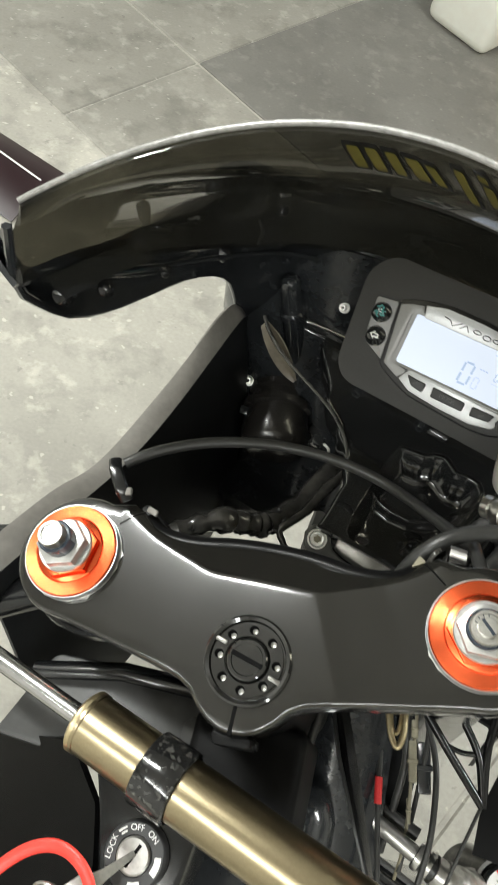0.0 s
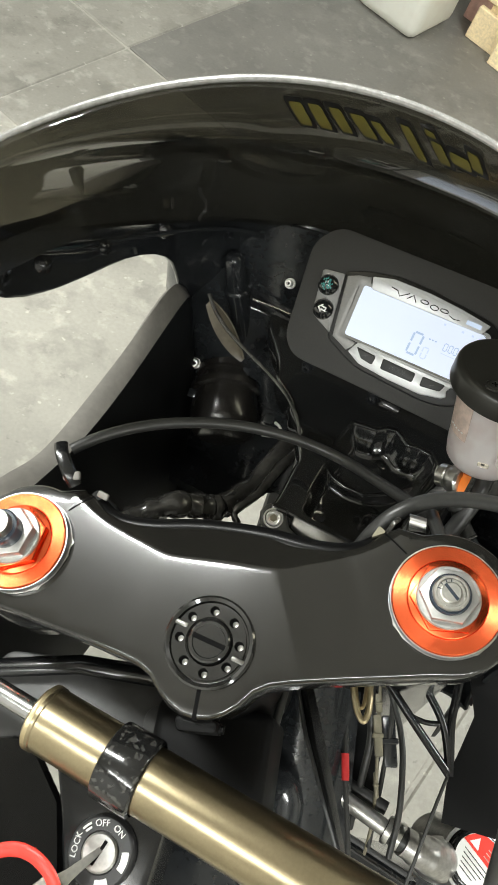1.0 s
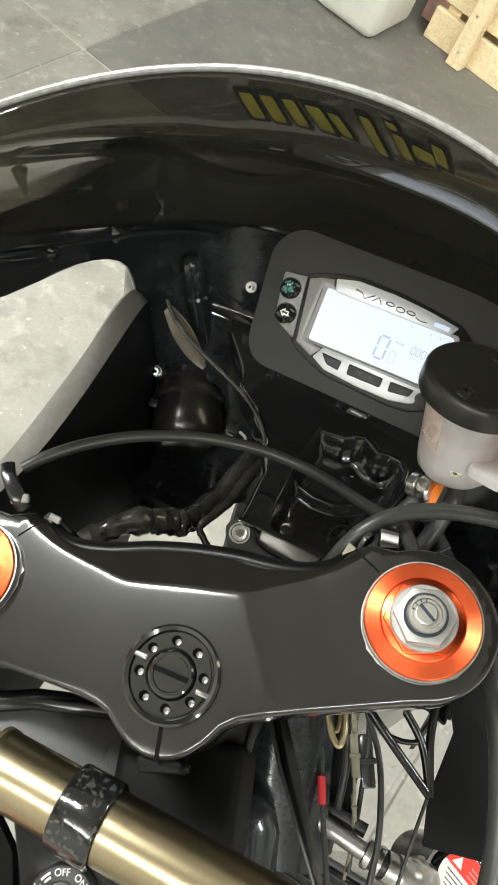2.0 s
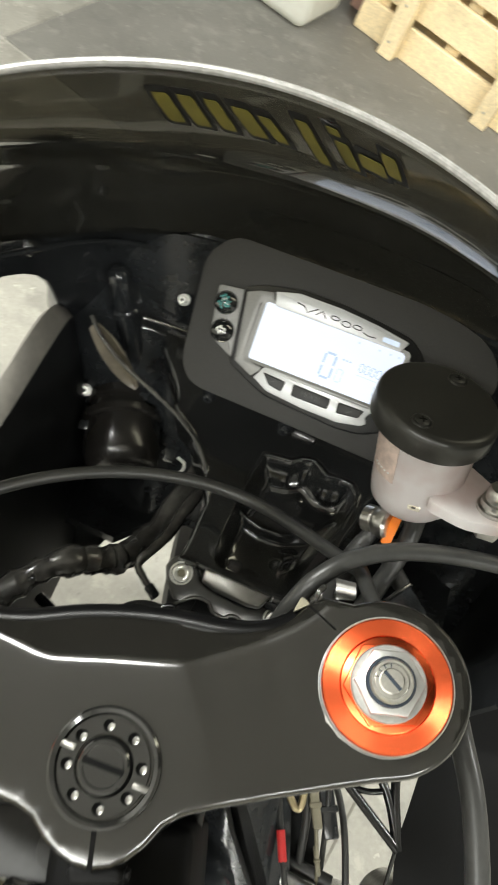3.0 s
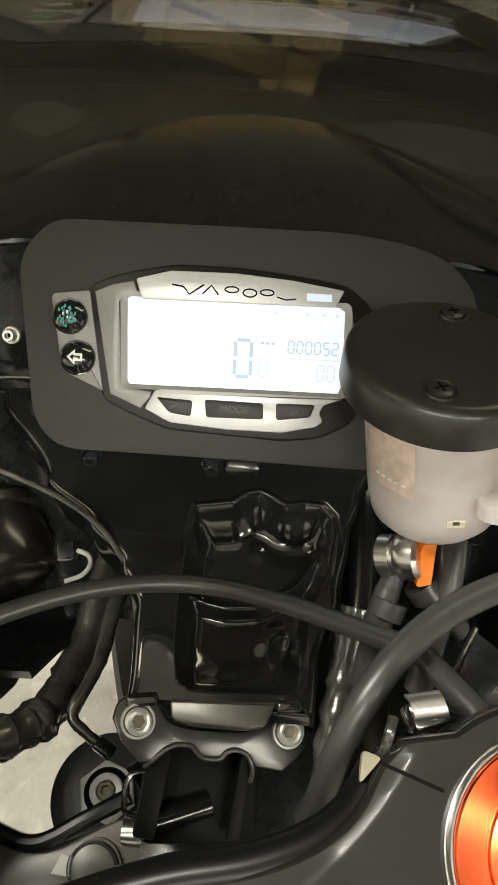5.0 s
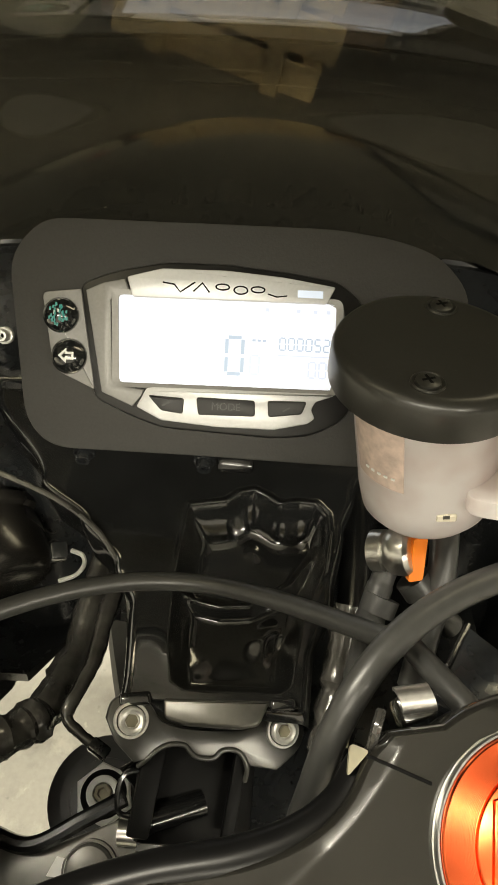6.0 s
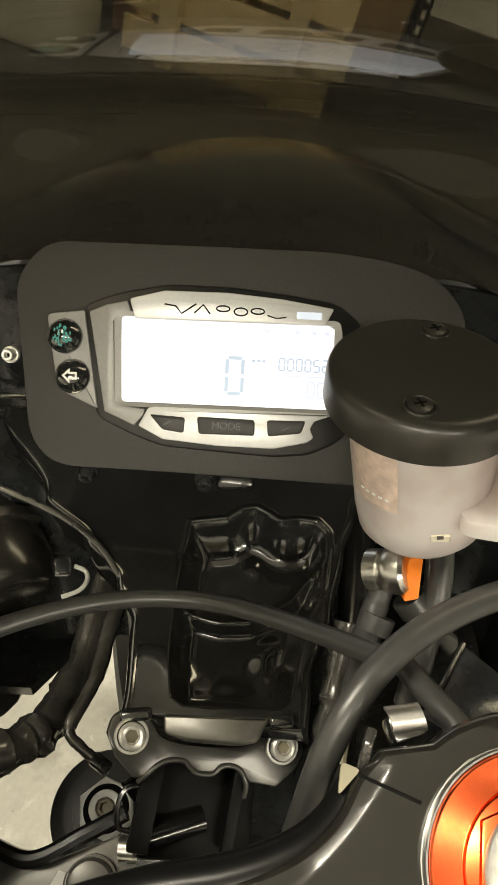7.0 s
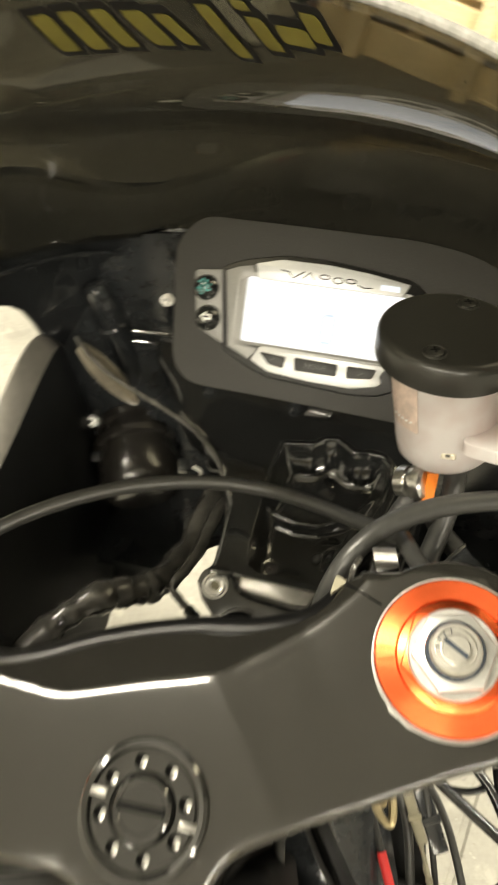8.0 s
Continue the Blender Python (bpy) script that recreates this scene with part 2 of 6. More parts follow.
M_YOKE = material("worn_grey_yoke", (0.095, 0.092, 0.083), 0.36, 0.4, grain=0.12, stain=0.3, stain_scale=45, rough_var=0.1)
M_FRAME = material("dark_grey_frame", (0.050, 0.050, 0.049), 0.42, grain=0.1, stain=0.2, stain_scale=20, rough_var=0.1)
M_SILVER = material("silver_painted_bezel", (0.62, 0.63, 0.64), 0.34, 0.25, grain=0.04, grain_scale=800)
M_PEWTER = material("pewter_bezel", (0.25, 0.247, 0.24), 0.42, 0.2, grain=0.06, grain_scale=800)
M_HOUSING = material("gauge_housing_black", (0.006, 0.006, 0.006), 0.32, grain=0.1)
M_BUTTON = material("rubber_button", (0.022, 0.022, 0.022), 0.5, grain=0.1)
M_LCD = glow("lit_display", (0.77, 0.86, 1.0), 0.78)
M_SEG = glow("display_segments", (0.46, 0.62, 0.84), 0.66)
M_SEGLIGHT = glow("display_segments_pale", (0.64, 0.76, 0.94), 0.74)
# Black for print and for slots and sockets, where it stands in for shade.
M_INK = material("black_ink_and_slot_shade", (0.004, 0.004, 0.004), 0.8, spec=0.1)
M_NUT = material("black_oxide_nut", (0.014, 0.014, 0.0135), 0.10, grain=0.2, grain_scale=300, coat=1.0)
M_LENS = material("dark_lens", (0.012, 0.013, 0.013), 0.08, coat=1.0)
M_GREENLENS = glow("green_telltale", (0.02, 0.33, 0.29), 0.30)
M_PALE = material("pale_telltale", (0.75, 0.75, 0.72), 0.3)
M_RES = milky_plastic("milky_reservoir", (0.90, 0.87, 0.86), 0.14, 0.6, 1.0)
M_LID = material("reservoir_lid_black", (0.026, 0.0255, 0.0220), 0.30, grain=0.08, grain_scale=700, stain=0.15, stain_scale=25, dust=0.05)
M_LABEL = material("faded_label", (0.53, 0.42, 0.365), 0.4, grain=0.2, grain_scale=300, stain=0.15, stain_scale=80)
M_TAPEPALE = material("yellowed_clear_plastic", (0.58, 0.53, 0.43), 0.25, grain=0.1)
M_ORANGE = material("orange_clip", (0.90, 0.22, 0.02), 0.42, grain=0.05)
M_REDTAPE = material("red_tape", (0.62, 0.03, 0.03), 0.5, grain=0.1)
M_STRAP = material("red_strap", (0.80, 0.045, 0.03), 0.38, grain=0.1, grain_scale=300, bump=0.15)
M_WHITEINK = material("white_print", (0.75, 0.75, 0.73), 0.5)
M_LOCK = material("lock_face", (0.035, 0.035, 0.036), 0.4, grain=0.1)
M_STICKER = material("olive_yellow_print", (0.095, 0.082, 0.014), 0.45, grain=0.15, grain_scale=120)
M_STICKEROUT = material("sticker_outline", (0.006, 0.006, 0.006), 0.3)
M_FLOOR = concrete("worn_concrete", (0.335, 0.322, 0.282), (0.60, 0.575, 0.50), (0.17, 0.165, 0.145))
# Darker copy of the concrete, laid on the first three slabs.
M_FLOORDARK = concrete("darker_concrete", (0.25, 0.24, 0.21), (0.46, 0.44, 0.39), (0.12, 0.115, 0.10))
M_MAT = concrete("dark_worn_floor_paint", (0.155, 0.150, 0.135), (0.30, 0.29, 0.26), (0.10, 0.098, 0.09), 0.8)
M_WALL = material("pale_wall_paint", (0.62, 0.61, 0.58), 0.8, grain=0.03, grain_scale=60, stain=0.06, stain_scale=1.5)
M_CEIL = material("ceiling_paint", (0.62, 0.61, 0.585), 0.85, grain=0.03, stain=0.06, stain_scale=1.2)
M_WOOD = wood("raw_pine", (0.86, 0.70, 0.44))
M_CARD = material("brown_cardboard", (0.40, 0.27, 0.16), 0.8, grain=0.08, grain_scale=120, stain=0.1)
M_PINKCARD = material("pink_printed_card", (0.55, 0.34, 0.29), 0.7, grain=0.1, grain_scale=60, stain=0.25, stain_scale=14)
M_JUG = milky_plastic("milky_jug", (0.90, 0.90, 0.83), 0.35, 0.35, 0.15)
M_POST = material("black_shelf_post", (0.015, 0.015, 0.015), 0.4, grain=0.1)
M_TYRE = material("tyre_rubber", (0.02, 0.02, 0.02), 0.7, grain=0.15, bump=0.2)
M_LIGHTBOX = material("luminaire_housing", (0.7, 0.7, 0.7), 0.4)
M_MAROON = material("dark_bodywork", (0.018, 0.008, 0.010), 0.30, coat=0.15)
M_WORN = material("chipped_black_paint", (0.009, 0.009, 0.009), 0.12, dust=0.13, dust_scale=330.0, coat=0.5, bump=0.3, grain_scale=120)


# ---- builders ----
def part(name, bm, mat, parent=None, label="", frame=WORLD, smooth=35, clean=True):
    """Link a bmesh, given in one of the frames above, as one mesh object."""
    if clean:
        bmesh.ops.recalc_face_normals(bm, faces=bm.faces)
    bm.transform(frame)
    me = bpy.data.meshes.new(name)
    bm.to_mesh(me)
    bm.free()
    if smooth:
        me.shade_smooth()
        me.set_sharp_from_angle(angle=radians(smooth))
    me.materials.append(mat)
    ob = new(name, me)
    if parent:
        ob.parent = parent
        ob.matrix_parent_inverse = parent.matrix_world.inverted() if parent.type == "EMPTY" else Matrix()
    if label:
        tagged(ob, label)
    return ob


def thing(name, place, label, category, group="", kind=""):
    ob = new(name)
    ob.empty_display_size = 0.05
    ob.location = place
    bpy.context.view_layer.update()
    return tagged(ob, label, category, group, kind)


def box(x0, x1, y0, y1, z0, z1, bevel=0.0, segs=2, m=None):
    bm = bmesh.new()
    bmesh.ops.create_cube(bm, size=1)
    bm.transform(Matrix.Translation(((x0 + x1) / 2, (y0 + y1) / 2, (z0 + z1) / 2)) @ Matrix.Diagonal((x1 - x0, y1 - y0, z1 - z0, 1)))
    if bevel:
        bmesh.ops.bevel(bm, geom=bm.edges, offset=bevel, segments=segs, affect="EDGES", profile=0.5)
    if m:
        bm.transform(m)
    return bm


def lathe(profile, n=40, m=None, squash=1.0):
    """Turn (radius, height) pairs about z."""
    bm = bmesh.new()
    rings = []
    for r, z in profile:
        if r < 1e-6:
            rings.append([bm.verts.new((0, 0, z))])
        else:
            rings.append([bm.verts.new((r * math.cos(2 * math.pi * i / n), squash * r * math.sin(2 * math.pi * i / n), z)) for i in range(n)])
    for a, b in zip(rings, rings[1:]):
        for i in range(n):
            j = (i + 1) % n
            if len(a) == 1 and len(b) == 1:
                continue
            if len(a) == 1:
                bm.faces.new((a[0], b[i], b[j]))
            elif len(b) == 1:
                bm.faces.new((a[i], a[j], b[0]))
            else:
                bm.faces.new((a[i], a[j], b[j], b[i]))
    if m:
        bm.transform(m)
    return bm


def plate(outline, z0, z1, bevel=0.0, segs=2, m=None):
    """A flat piece with the given outline (x, y), from z0 up to z1."""
    bm = bmesh.new()
    f = bm.faces.new([bm.verts.new((x, y, z0)) for x, y in outline])
    ext = bmesh.ops.extrude_face_region(bm, geom=[f])
    bmesh.ops.translate(bm, vec=(0, 0, z1 - z0), verts=[v for v in ext["geom"] if isinstance(v, bmesh.types.BMVert)])
    bmesh.ops.recalc_face_normals(bm, faces=bm.faces)
    if bevel:
        top = [e for e in bm.edges if all(abs(v.co.z - z1) < 1e-7 for v in e.verts)]
        bmesh.ops.bevel(bm, geom=top, offset=bevel, segments=segs, affect="EDGES", profile=0.5)
    if m:
        bm.transform(m)
    return bm


def rounded(points, radius, n=5):
    """An outline with its corners rounded."""
    out = []
    k = len(points)
    for i in range(k):
        p, a, b = Vector(points[i]), Vector(points[i - 1]), Vector(points[(i + 1) % k])
        r = radius[i] if isinstance(radius, (list, tuple)) else radius
        da, db = (a - p), (b - p)
        ra = min(r, da.length * 0.48)
        rb = min(r, db.length * 0.48)
        s, e = p + da.normalized() * ra, p + db.normalized() * rb
        for j in range(n + 1):
            t = j / n
            q = s * (1 - t) ** 2 + p * 2 * t * (1 - t) + e * t * t
            out.append((q.x, q.y))
    return out


def disc_outline(cx, cy, r, a0=0, a1=360, n=24):
    return [(cx + r * math.cos(radians(a0 + (a1 - a0) * i / n)), cy + r * math.sin(radians(a0 + (a1 - a0) * i / n))) for i in range(n + (a1 - a0 != 360))]


def bezier(ctrl, n=32):
    k = len(ctrl) - 1
    return [sum((Vector(c) * (math.comb(k, i) * (j / n) ** i * (1 - j / n) ** (k - i)) for i, c in enumerate(ctrl)), Vector((0, 0, 0))) for j in range(n + 1)]


def spline(points, n=8):
    """Catmull-Rom through the points."""
    p = [Vector(q) for q in points]
    p = [2 * p[0] - p[1]] + p + [2 * p[-1] - p[-2]]
    out = []
    for i in range(1, len(p) - 2):
        for j in range(n):
            t = j / n
            out.append(0.5 * (2 * p[i] + (p[i + 1] - p[i - 1]) * t + (2 * p[i - 1] - 5 * p[i] + 4 * p[i + 1] - p[i + 2]) * t * t
                              + (3 * p[i] - p[i - 1] - 3 * p[i + 1] + p[i + 2]) * t ** 3))
    return out + [p[-2]]


def tube(path, radius, n=12, flat=1.0, wobble=0.0, seed=1):
    """A round bar along a path; radius may be a list along it."""
    bm = bmesh.new()
    rng = random.Random(seed)
    path = [Vector(p) for p in path]
    up = Vector((0.13, 0.21, 1)).normalized()
    rings = []
    for i, p in enumerate(path):
        t = (path[min(i + 1, len(path) - 1)] - path[max(i - 1, 0)]).normalized()
        s = t.cross(up)
        s = s.normalized() if s.length > 1e-4 else Vector((1, 0, 0))
        up = s.cross(t).normalized()
        r = radius[min(len(radius) - 1, i * len(radius) // len(path))] if isinstance(radius, list) else radius
        r *= 1 + wobble * rng.uniform(-1, 1)
        rings.append([bm.verts.new(p + s * (r * math.cos(2 * math.pi * k / n) * (1 + wobble * rng.uniform(-0.6, 0.6))) + up * (r * flat * math.sin(2 * math.pi * k / n)))
                      for k in range(n)])
    for a, b in zip(rings, rings[1:]):
        for k in range(n):
            bm.faces.new((a[k], a[(k + 1) % n], b[(k + 1) % n], b[k]))
    bm.faces.new(rings[0][::-1])
    bm.faces.new(rings[-1])
    return bm


def bar(a, b, r, n=20, r2=None):
    return tube([a, Vector(a).lerp(Vector(b), 0.5), b], r, n)


def along(a, b):
    """A frame at a whose z axis points to b."""
    d = (Vector(b) - Vector(a)).normalized()
    return Matrix.Translation(a) @ d.to_track_quat("Z", "Y").to_matrix().to_4x4()


def sheet(rows, thick, closed=False):
    """A skin through rows of points, given thickness along its normals."""
    bm = bmesh.new()
    g = [[bm.verts.new(p) for p in r] for r in rows]
    for a, b in zip(g, g[1:]):
        for i in range(len(a) - 1):
            bm.faces.new((a[i], a[i + 1], b[i + 1], b[i]))
    bm.normal_update()
    if thick:
        bmesh.ops.solidify(bm, geom=bm.faces[:], thickness=thick)
    return bm


def resample(points, n):
    p = [Vector(q) for q in points]
    d = [0.0]
    for a, b in zip(p, p[1:]):
        d.append(d[-1] + (b - a).length)
    out = []
    for i in range(n):
        t = d[-1] * i / (n - 1)
        k = max(j for j in range(len(d)) if d[j] <= t + 1e-9)
        k = min(k, len(p) - 2)
        f = (t - d[k]) / max(1e-9, d[k + 1] - d[k])
        out.append(p[k].lerp(p[k + 1], f))
    return out


def mirrored(points):
    return [(-p[0], p[1], p[2]) for p in points]


def socket_bolt(name, m, r, h, parent, frame=WORLD, mat=None, label="bright socket-head bolt"):
    """A hex socket screw on a washer; its axis is z of m."""
    mat = mat or M_BOLT
    ob = part(name, lathe([(0.0, h * 0.45), (r * 0.42, h * 0.45), (r * 0.45, h), (r * 0.76, h), (r * 0.86, h * 0.88), (r * 0.86, 0.05 * h), (r * 0.98, 0.05 * h), (r * 1.0, 0.30 * h), (r * 1.22, 0.26 * h), (r * 1.26, -0.1 * h), (0, -0.1 * h)], 32, m), mat, parent, label, frame)
    # black disc darkens the socket floor in place of shade
    part("socket", plate([(r * 0.36 * math.cos(radians(60 * k)), r * 0.36 * math.sin(radians(60 * k))) for k in range(6)], h * 0.46, h * 0.50, m=m), M_INK, ob if ob.parent == BIKE else parent, "", frame, 0)
    return ob


def flange_bolt(name, m, r, parent, frame):
    """A bright socket screw with a broad washer, a shadow gap between them and a hex recess."""
    ob = part(name, lathe([(0, 0.0022), (r * 0.40, 0.0022), (r * 0.44, 0.0044), (r * 0.60, 0.0048), (r * 0.72, 0.0042), (r * 0.76, 0.0030), (r * 0.76, 0.0006), (0, 0.0006)], 40, m), M_BOLT, parent, "bright socket screw on a washer", frame, 25)
    part("washer", lathe([(0, 0.0006), (r * 0.80, 0.0006), (r * 0.84, 0.0014), (r * 0.96, 0.0014), (r, 0.0008), (r, -0.0006)], 40, m), M_BOLT, parent, "", frame, 25)
    part("shadow_gap", lathe([(r * 0.755, 0.00075), (r * 0.835, 0.00075)], 40, m), M_INK, parent, "", frame, 0)
    part("socket", plate([(r * 0.38 * math.cos(radians(60 * k)), r * 0.38 * math.sin(radians(60 * k))) for k in range(6)], 0.0023, 0.0026, m=m), M_DULLBRASS, parent, "", frame, 0)
    return ob


def writing(name, text, size, m, mat, parent, depth=0.00015):
    cu = bpy.data.curves.new(name, "FONT")
    cu.body, cu.size, cu.extrude, cu.align_x, cu.align_y = text, size, depth, "CENTER", "CENTER"
    tmp = bpy.data.objects.new(name, cu)
    scene.collection.objects.link(tmp)
    me = bpy.data.meshes.new_from_object(tmp)
    bpy.data.objects.remove(tmp)
    bm = bmesh.new()
    bm.from_mesh(me)
    return part(name, bm, mat, parent, frame=m, smooth=0, clean=False)


# ---- room ----
def room():
    d = Vector((0.512, 0.859, 0)).normalized()
    e = Vector((0.859, -0.512, 0))
    turn = math.degrees(math.atan2(e.y, e.x))
    fl = part("floor", box(-3.2, 3.4, -3.2, 3.2, -0.12, -0.004), M_FLOOR, label="", frame=pose(0.2, 0.3, 0, 0, 0, turn), smooth=0)
    tagged(fl, "worn grey concrete floor with stains and joints", "floor", kind="structure")
    corner = Vector((-0.4145, 1.6944, 0))
    to = pose(corner.x, corner.y, 0, 0, 0, turn)
    sides = [(-2.6, -0.004, -0.004 - 0.43, -0.004), (-2.6, -0.004, 0.004, 1.6), (0.0, 3.2, -0.004 - 0.43, -0.004), (-2.6, -1.304, -2.6, -0.442), (-1.296, 1.6, -2.6, -0.442), (1.608, 3.4, -2.6, -0.442)]
    for i, (x0, x1, y0, y1) in enumerate(sides):
        part("slab", box(x0, x1, y0, y1, -0.02, 0.0, 0.003, 1), M_FLOORDARK if i < 3 else M_FLOOR, fl, frame=to, smooth=0)
    part("slab", box(0.0, 3.2, 0.004, 1.6, -0.02, 0.001, 0.002, 1), M_MAT, fl, "dark painted slab", frame=to, smooth=0)
    w = lambda nm, b: tagged(part(nm, b, M_WALL, frame=pose(0.2, 0.3, 0, 0, 0, turn), smooth=0), "pale painted garage wall", "wall", kind="structure")
    w("wall_north", box(-3.3, 3.5, 2.9, 3.05, -0.1, 2.7))
    w("wall_south", box(-3.3, 3.5, -3.25, -3.1, -0.1, 2.7))
    w("wall_east", box(3.3, 3.45, -3.1, 2.9, -0.1, 2.7))
    w("wall_west", box(-3.2, -3.05, -3.1, 2.9, -0.1, 2.7))
    tagged(part("ceiling", box(-3.3, 3.5, -3.25, 3.05, 2.7, 2.85), M_CEIL, frame=pose(0.2, 0.3, 0, 0, 0, turn), smooth=0), "plain pale garage ceiling", "ceiling", kind="structure")
    for x, y, z, ln, wd, tn, pw, up, col in LAMPS:
        # housings for the assumed lamps, out of view
        lt = thing("ceiling_light", (x, y, 2.7), "assumed long white strip light hanging from the ceiling, out of view", "ceiling light", "ceiling strip lights")
        part("housing", box(-ln / 2 - 0.03, ln / 2 + 0.03, -wd / 2 - 0.02, wd / 2 + 0.02, z - 0.035, z + 0.035, 0.01), M_LIGHTBOX, lt, frame=pose(x, y, 0, 0, 0, tn))
        for k in (-0.5, 0.5):
            part("hanger", box(k * ln - 0.004, k * ln + 0.004, -0.004, 0.004, z + 0.034, 2.70), M_LIGHTBOX, lt, frame=pose(x, y, 0, 0, 0, tn))
    return d, e, turn


ROOM_D, ROOM_E, ROOM_TURN = room()


# ---- things on the floor ----
def jug():
    place = Vector((0.3468, 2.207, 0.001))
    j = thing("jug", place, "milky white plastic jerrycan standing on the floor", "jerrycan")
    m = pose(place.x, place.y, place.z, 0, 0, ROOM_TURN)
    bm = box(-0.245, 0.0, 0.0, 0.26, 0.0, 0.30, 0.035, 4)
    part("body", bm, M_JUG, j, frame=m)
    part("neck", lathe([(0.030, 0.295), (0.030, 0.33), (0.026, 0.335), (0, 0.335)], 24, Matrix.Translation((-0.06, 0.08, 0))), M_JUG, j, frame=m)
    part("cap", lathe([(0.034, 0.322), (0.034, 0.348), (0.03, 0.352), (0, 0.352)], 24, Matrix.Translation((-0.06, 0.08, 0))), M_STRAP, j, "red screw cap", frame=m)
    part("handle", tube(spline([(-0.12, 0.10, 0.295), (-0.13, 0.12, 0.335), (-0.17, 0.19, 0.335), (-0.18, 0.21, 0.295)]), 0.014), M_JUG, j, frame=m)


def pallet():
    a = Vector((0.529, 2.381, 0.001))
    m = pose(a.x, a.y, a.z, 0, 0, math.degrees(math.atan2(2.179 - 2.3872, 0.8693 - 0.538)))
    p = thing("pallet", a, "raw pine pallet standing on edge against boxes", "pallet")
    for z0, z1, x1 in ((0.0, 0.100, 0.665), (0.125, 0.235, 0.70), (0.26, 0.36, 0.68), (0.385, 0.485, 0.68)):
        part("board", box(0.0, x1, 0.0, 0.022, z0, z1, 0.003, 1), M_WOOD, p, frame=m)
    for x0 in (0.126, 0.50):
        part("stringer", box(x0, x0 + 0.055, -0.052, -0.001, 0.0, 0.49, 0.003, 1), M_WOOD, p, frame=m)
    for z0, z1 in ((0.0, 0.09), (0.15, 0.24), (0.30, 0.39)):
        part("board", box(0.02, 0.66, 0.085, 0.105, z0, z1, 0.003, 1), M_WOOD, p, frame=m)
    for x0 in (0.03, 0.30, 0.60):
        part("stringer", box(x0, x0 + 0.05, 0.023, 0.084, 0.0, 0.45, 0.003, 1), M_WOOD, p, frame=m)
    for k in range(8):
        x = 0.15 + 0.375 * (k % 2)
        part("nail", lathe([(0.004, 0), (0.004, 0.0015), (0, 0.0018)], 10, Matrix.Translation((x, -0.052, 0.05 + 0.115 * (k // 2))) @ pose(0, 0, 0, 90)), M_STEEL, p, frame=m)


def boxes():
    m0 = math.degrees(math.atan2(-0.52, 0.85))
    for (x, y, z, w, dp, h, mat, lab) in ((0.52, 2.50, 0.001, 0.16, 0.16, 0.14, M_PINKCARD, "small pink and white printed cardboard box on the floor"),
                                          (0.80, 2.40, 0.001, 0.34, 0.28, 0.30, M_CARD, "brown cardboard box standing behind the pallet"),
                                          (1.31, 2.53, 0.001, 0.24, 0.26, 0.26, M_CARD, "brown cardboard box on the floor behind the shelf post")):
        b = thing("cardboard_box", (x, y, z), lab, "box")
        m = pose(x, y, z, 0, 0, m0)
        part("body", box(0, w, 0, dp, 0, h, 0.003, 1), mat, b, frame=m)
        part("tape_strip", box(0, w, dp / 2 - 0.025, dp / 2 + 0.025, h, h + 0.0006), M_LABEL, b, frame=m)


def shelf():
    s = thing("shelf", (1.52, 2.30, 0.001), "black slotted steel shelf rack with light panels", "shelf")
    for k, (x, y) in enumerate(((1.50, 2.30), (2.05, 1.97), (1.70, 2.64), (2.25, 2.31))):
        bm = plate([(-0.019, -0.0015), (0.019, -0.0015), (0.019, 0.0015), (-0.016, 0.0015), (-0.016, 0.036), (-0.019, 0.036)], 0, 1.8)
        o = part("upright", bm, M_POST, s, frame=pose(x, y, 0.001, 0, 0, ROOM_TURN), smooth=0)
        if k == 0:
            for j in range(14):
                part("slot", box(-0.007, 0.007, -0.0032, -0.0016, 0.03 + 0.05 * j, 0.056 + 0.05 * j, 0.0008, 1), M_WALL, o, frame=pose(x, y, 0.001, 0, 0, ROOM_TURN), smooth=0)
    for z in (0.25, 0.85, 1.45):
        pts = [(1.50, 2.30), (2.05, 1.97), (2.25, 2.31), (1.70, 2.64)]
        part("shelf_board", plate(pts, z, z + 0.02), M_WALL, s, smooth=0)


def floor_panel():
    """A dark painted bodywork panel with a white disc, lying on the floor."""
    p = thing("bodywork_panel", (-0.80, 1.05, 0.0), "dark glossy bodywork panel with white disc lying on floor", "bodywork panel")
    m = pose(-0.545, 1.125, 0.002, 0, 0, -17)
    rows = []
    for i in range(9):
        u = i / 8
        rows.append([(-0.50 * s, -0.19 * u, 0.004 + 0.055 * math.sin(math.pi * u) * (0.35 + s * 0.65)) for s in [j / 8 for j in range(9)]])
    part("shell", sheet(rows, 0.003), M_MAROON, p, frame=m)
    part("trim_line", tube([(-0.50 * s, -0.072, 0.007 + 0.0535 * (0.35 + s * 0.65)) for s in [0.04 + j / 9 for j in range(9)]], 0.0022, 8), M_WHITEINK, p, frame=m)
    part("disc", lathe([(0.075, 0), (0.075, 0.004), (0, 0.005)], 40, Matrix.Translation((-0.20, -0.165, 0.034)) @ pose(0, 0, 0, -16)), M_WHITEINK, p, "plain white round disc", frame=m)


jug()
pallet()
boxes()
shelf()
floor_panel()

# ---- the motorcycle ----
BIKE = thing("motorcycle", (0, 0, 0), "black sports motorcycle with smoked windscreen, leaning on its stand", "motorcycle")


def edge_point(x):
    """The rear edge of the windscreen."""
    q = (x + 0.0111) ** 2
    return (x, 0.1132 - 2.7914 * q - 6.82 * q * q, 0.2087 - 1.8058 * q - 16.53 * q * q)


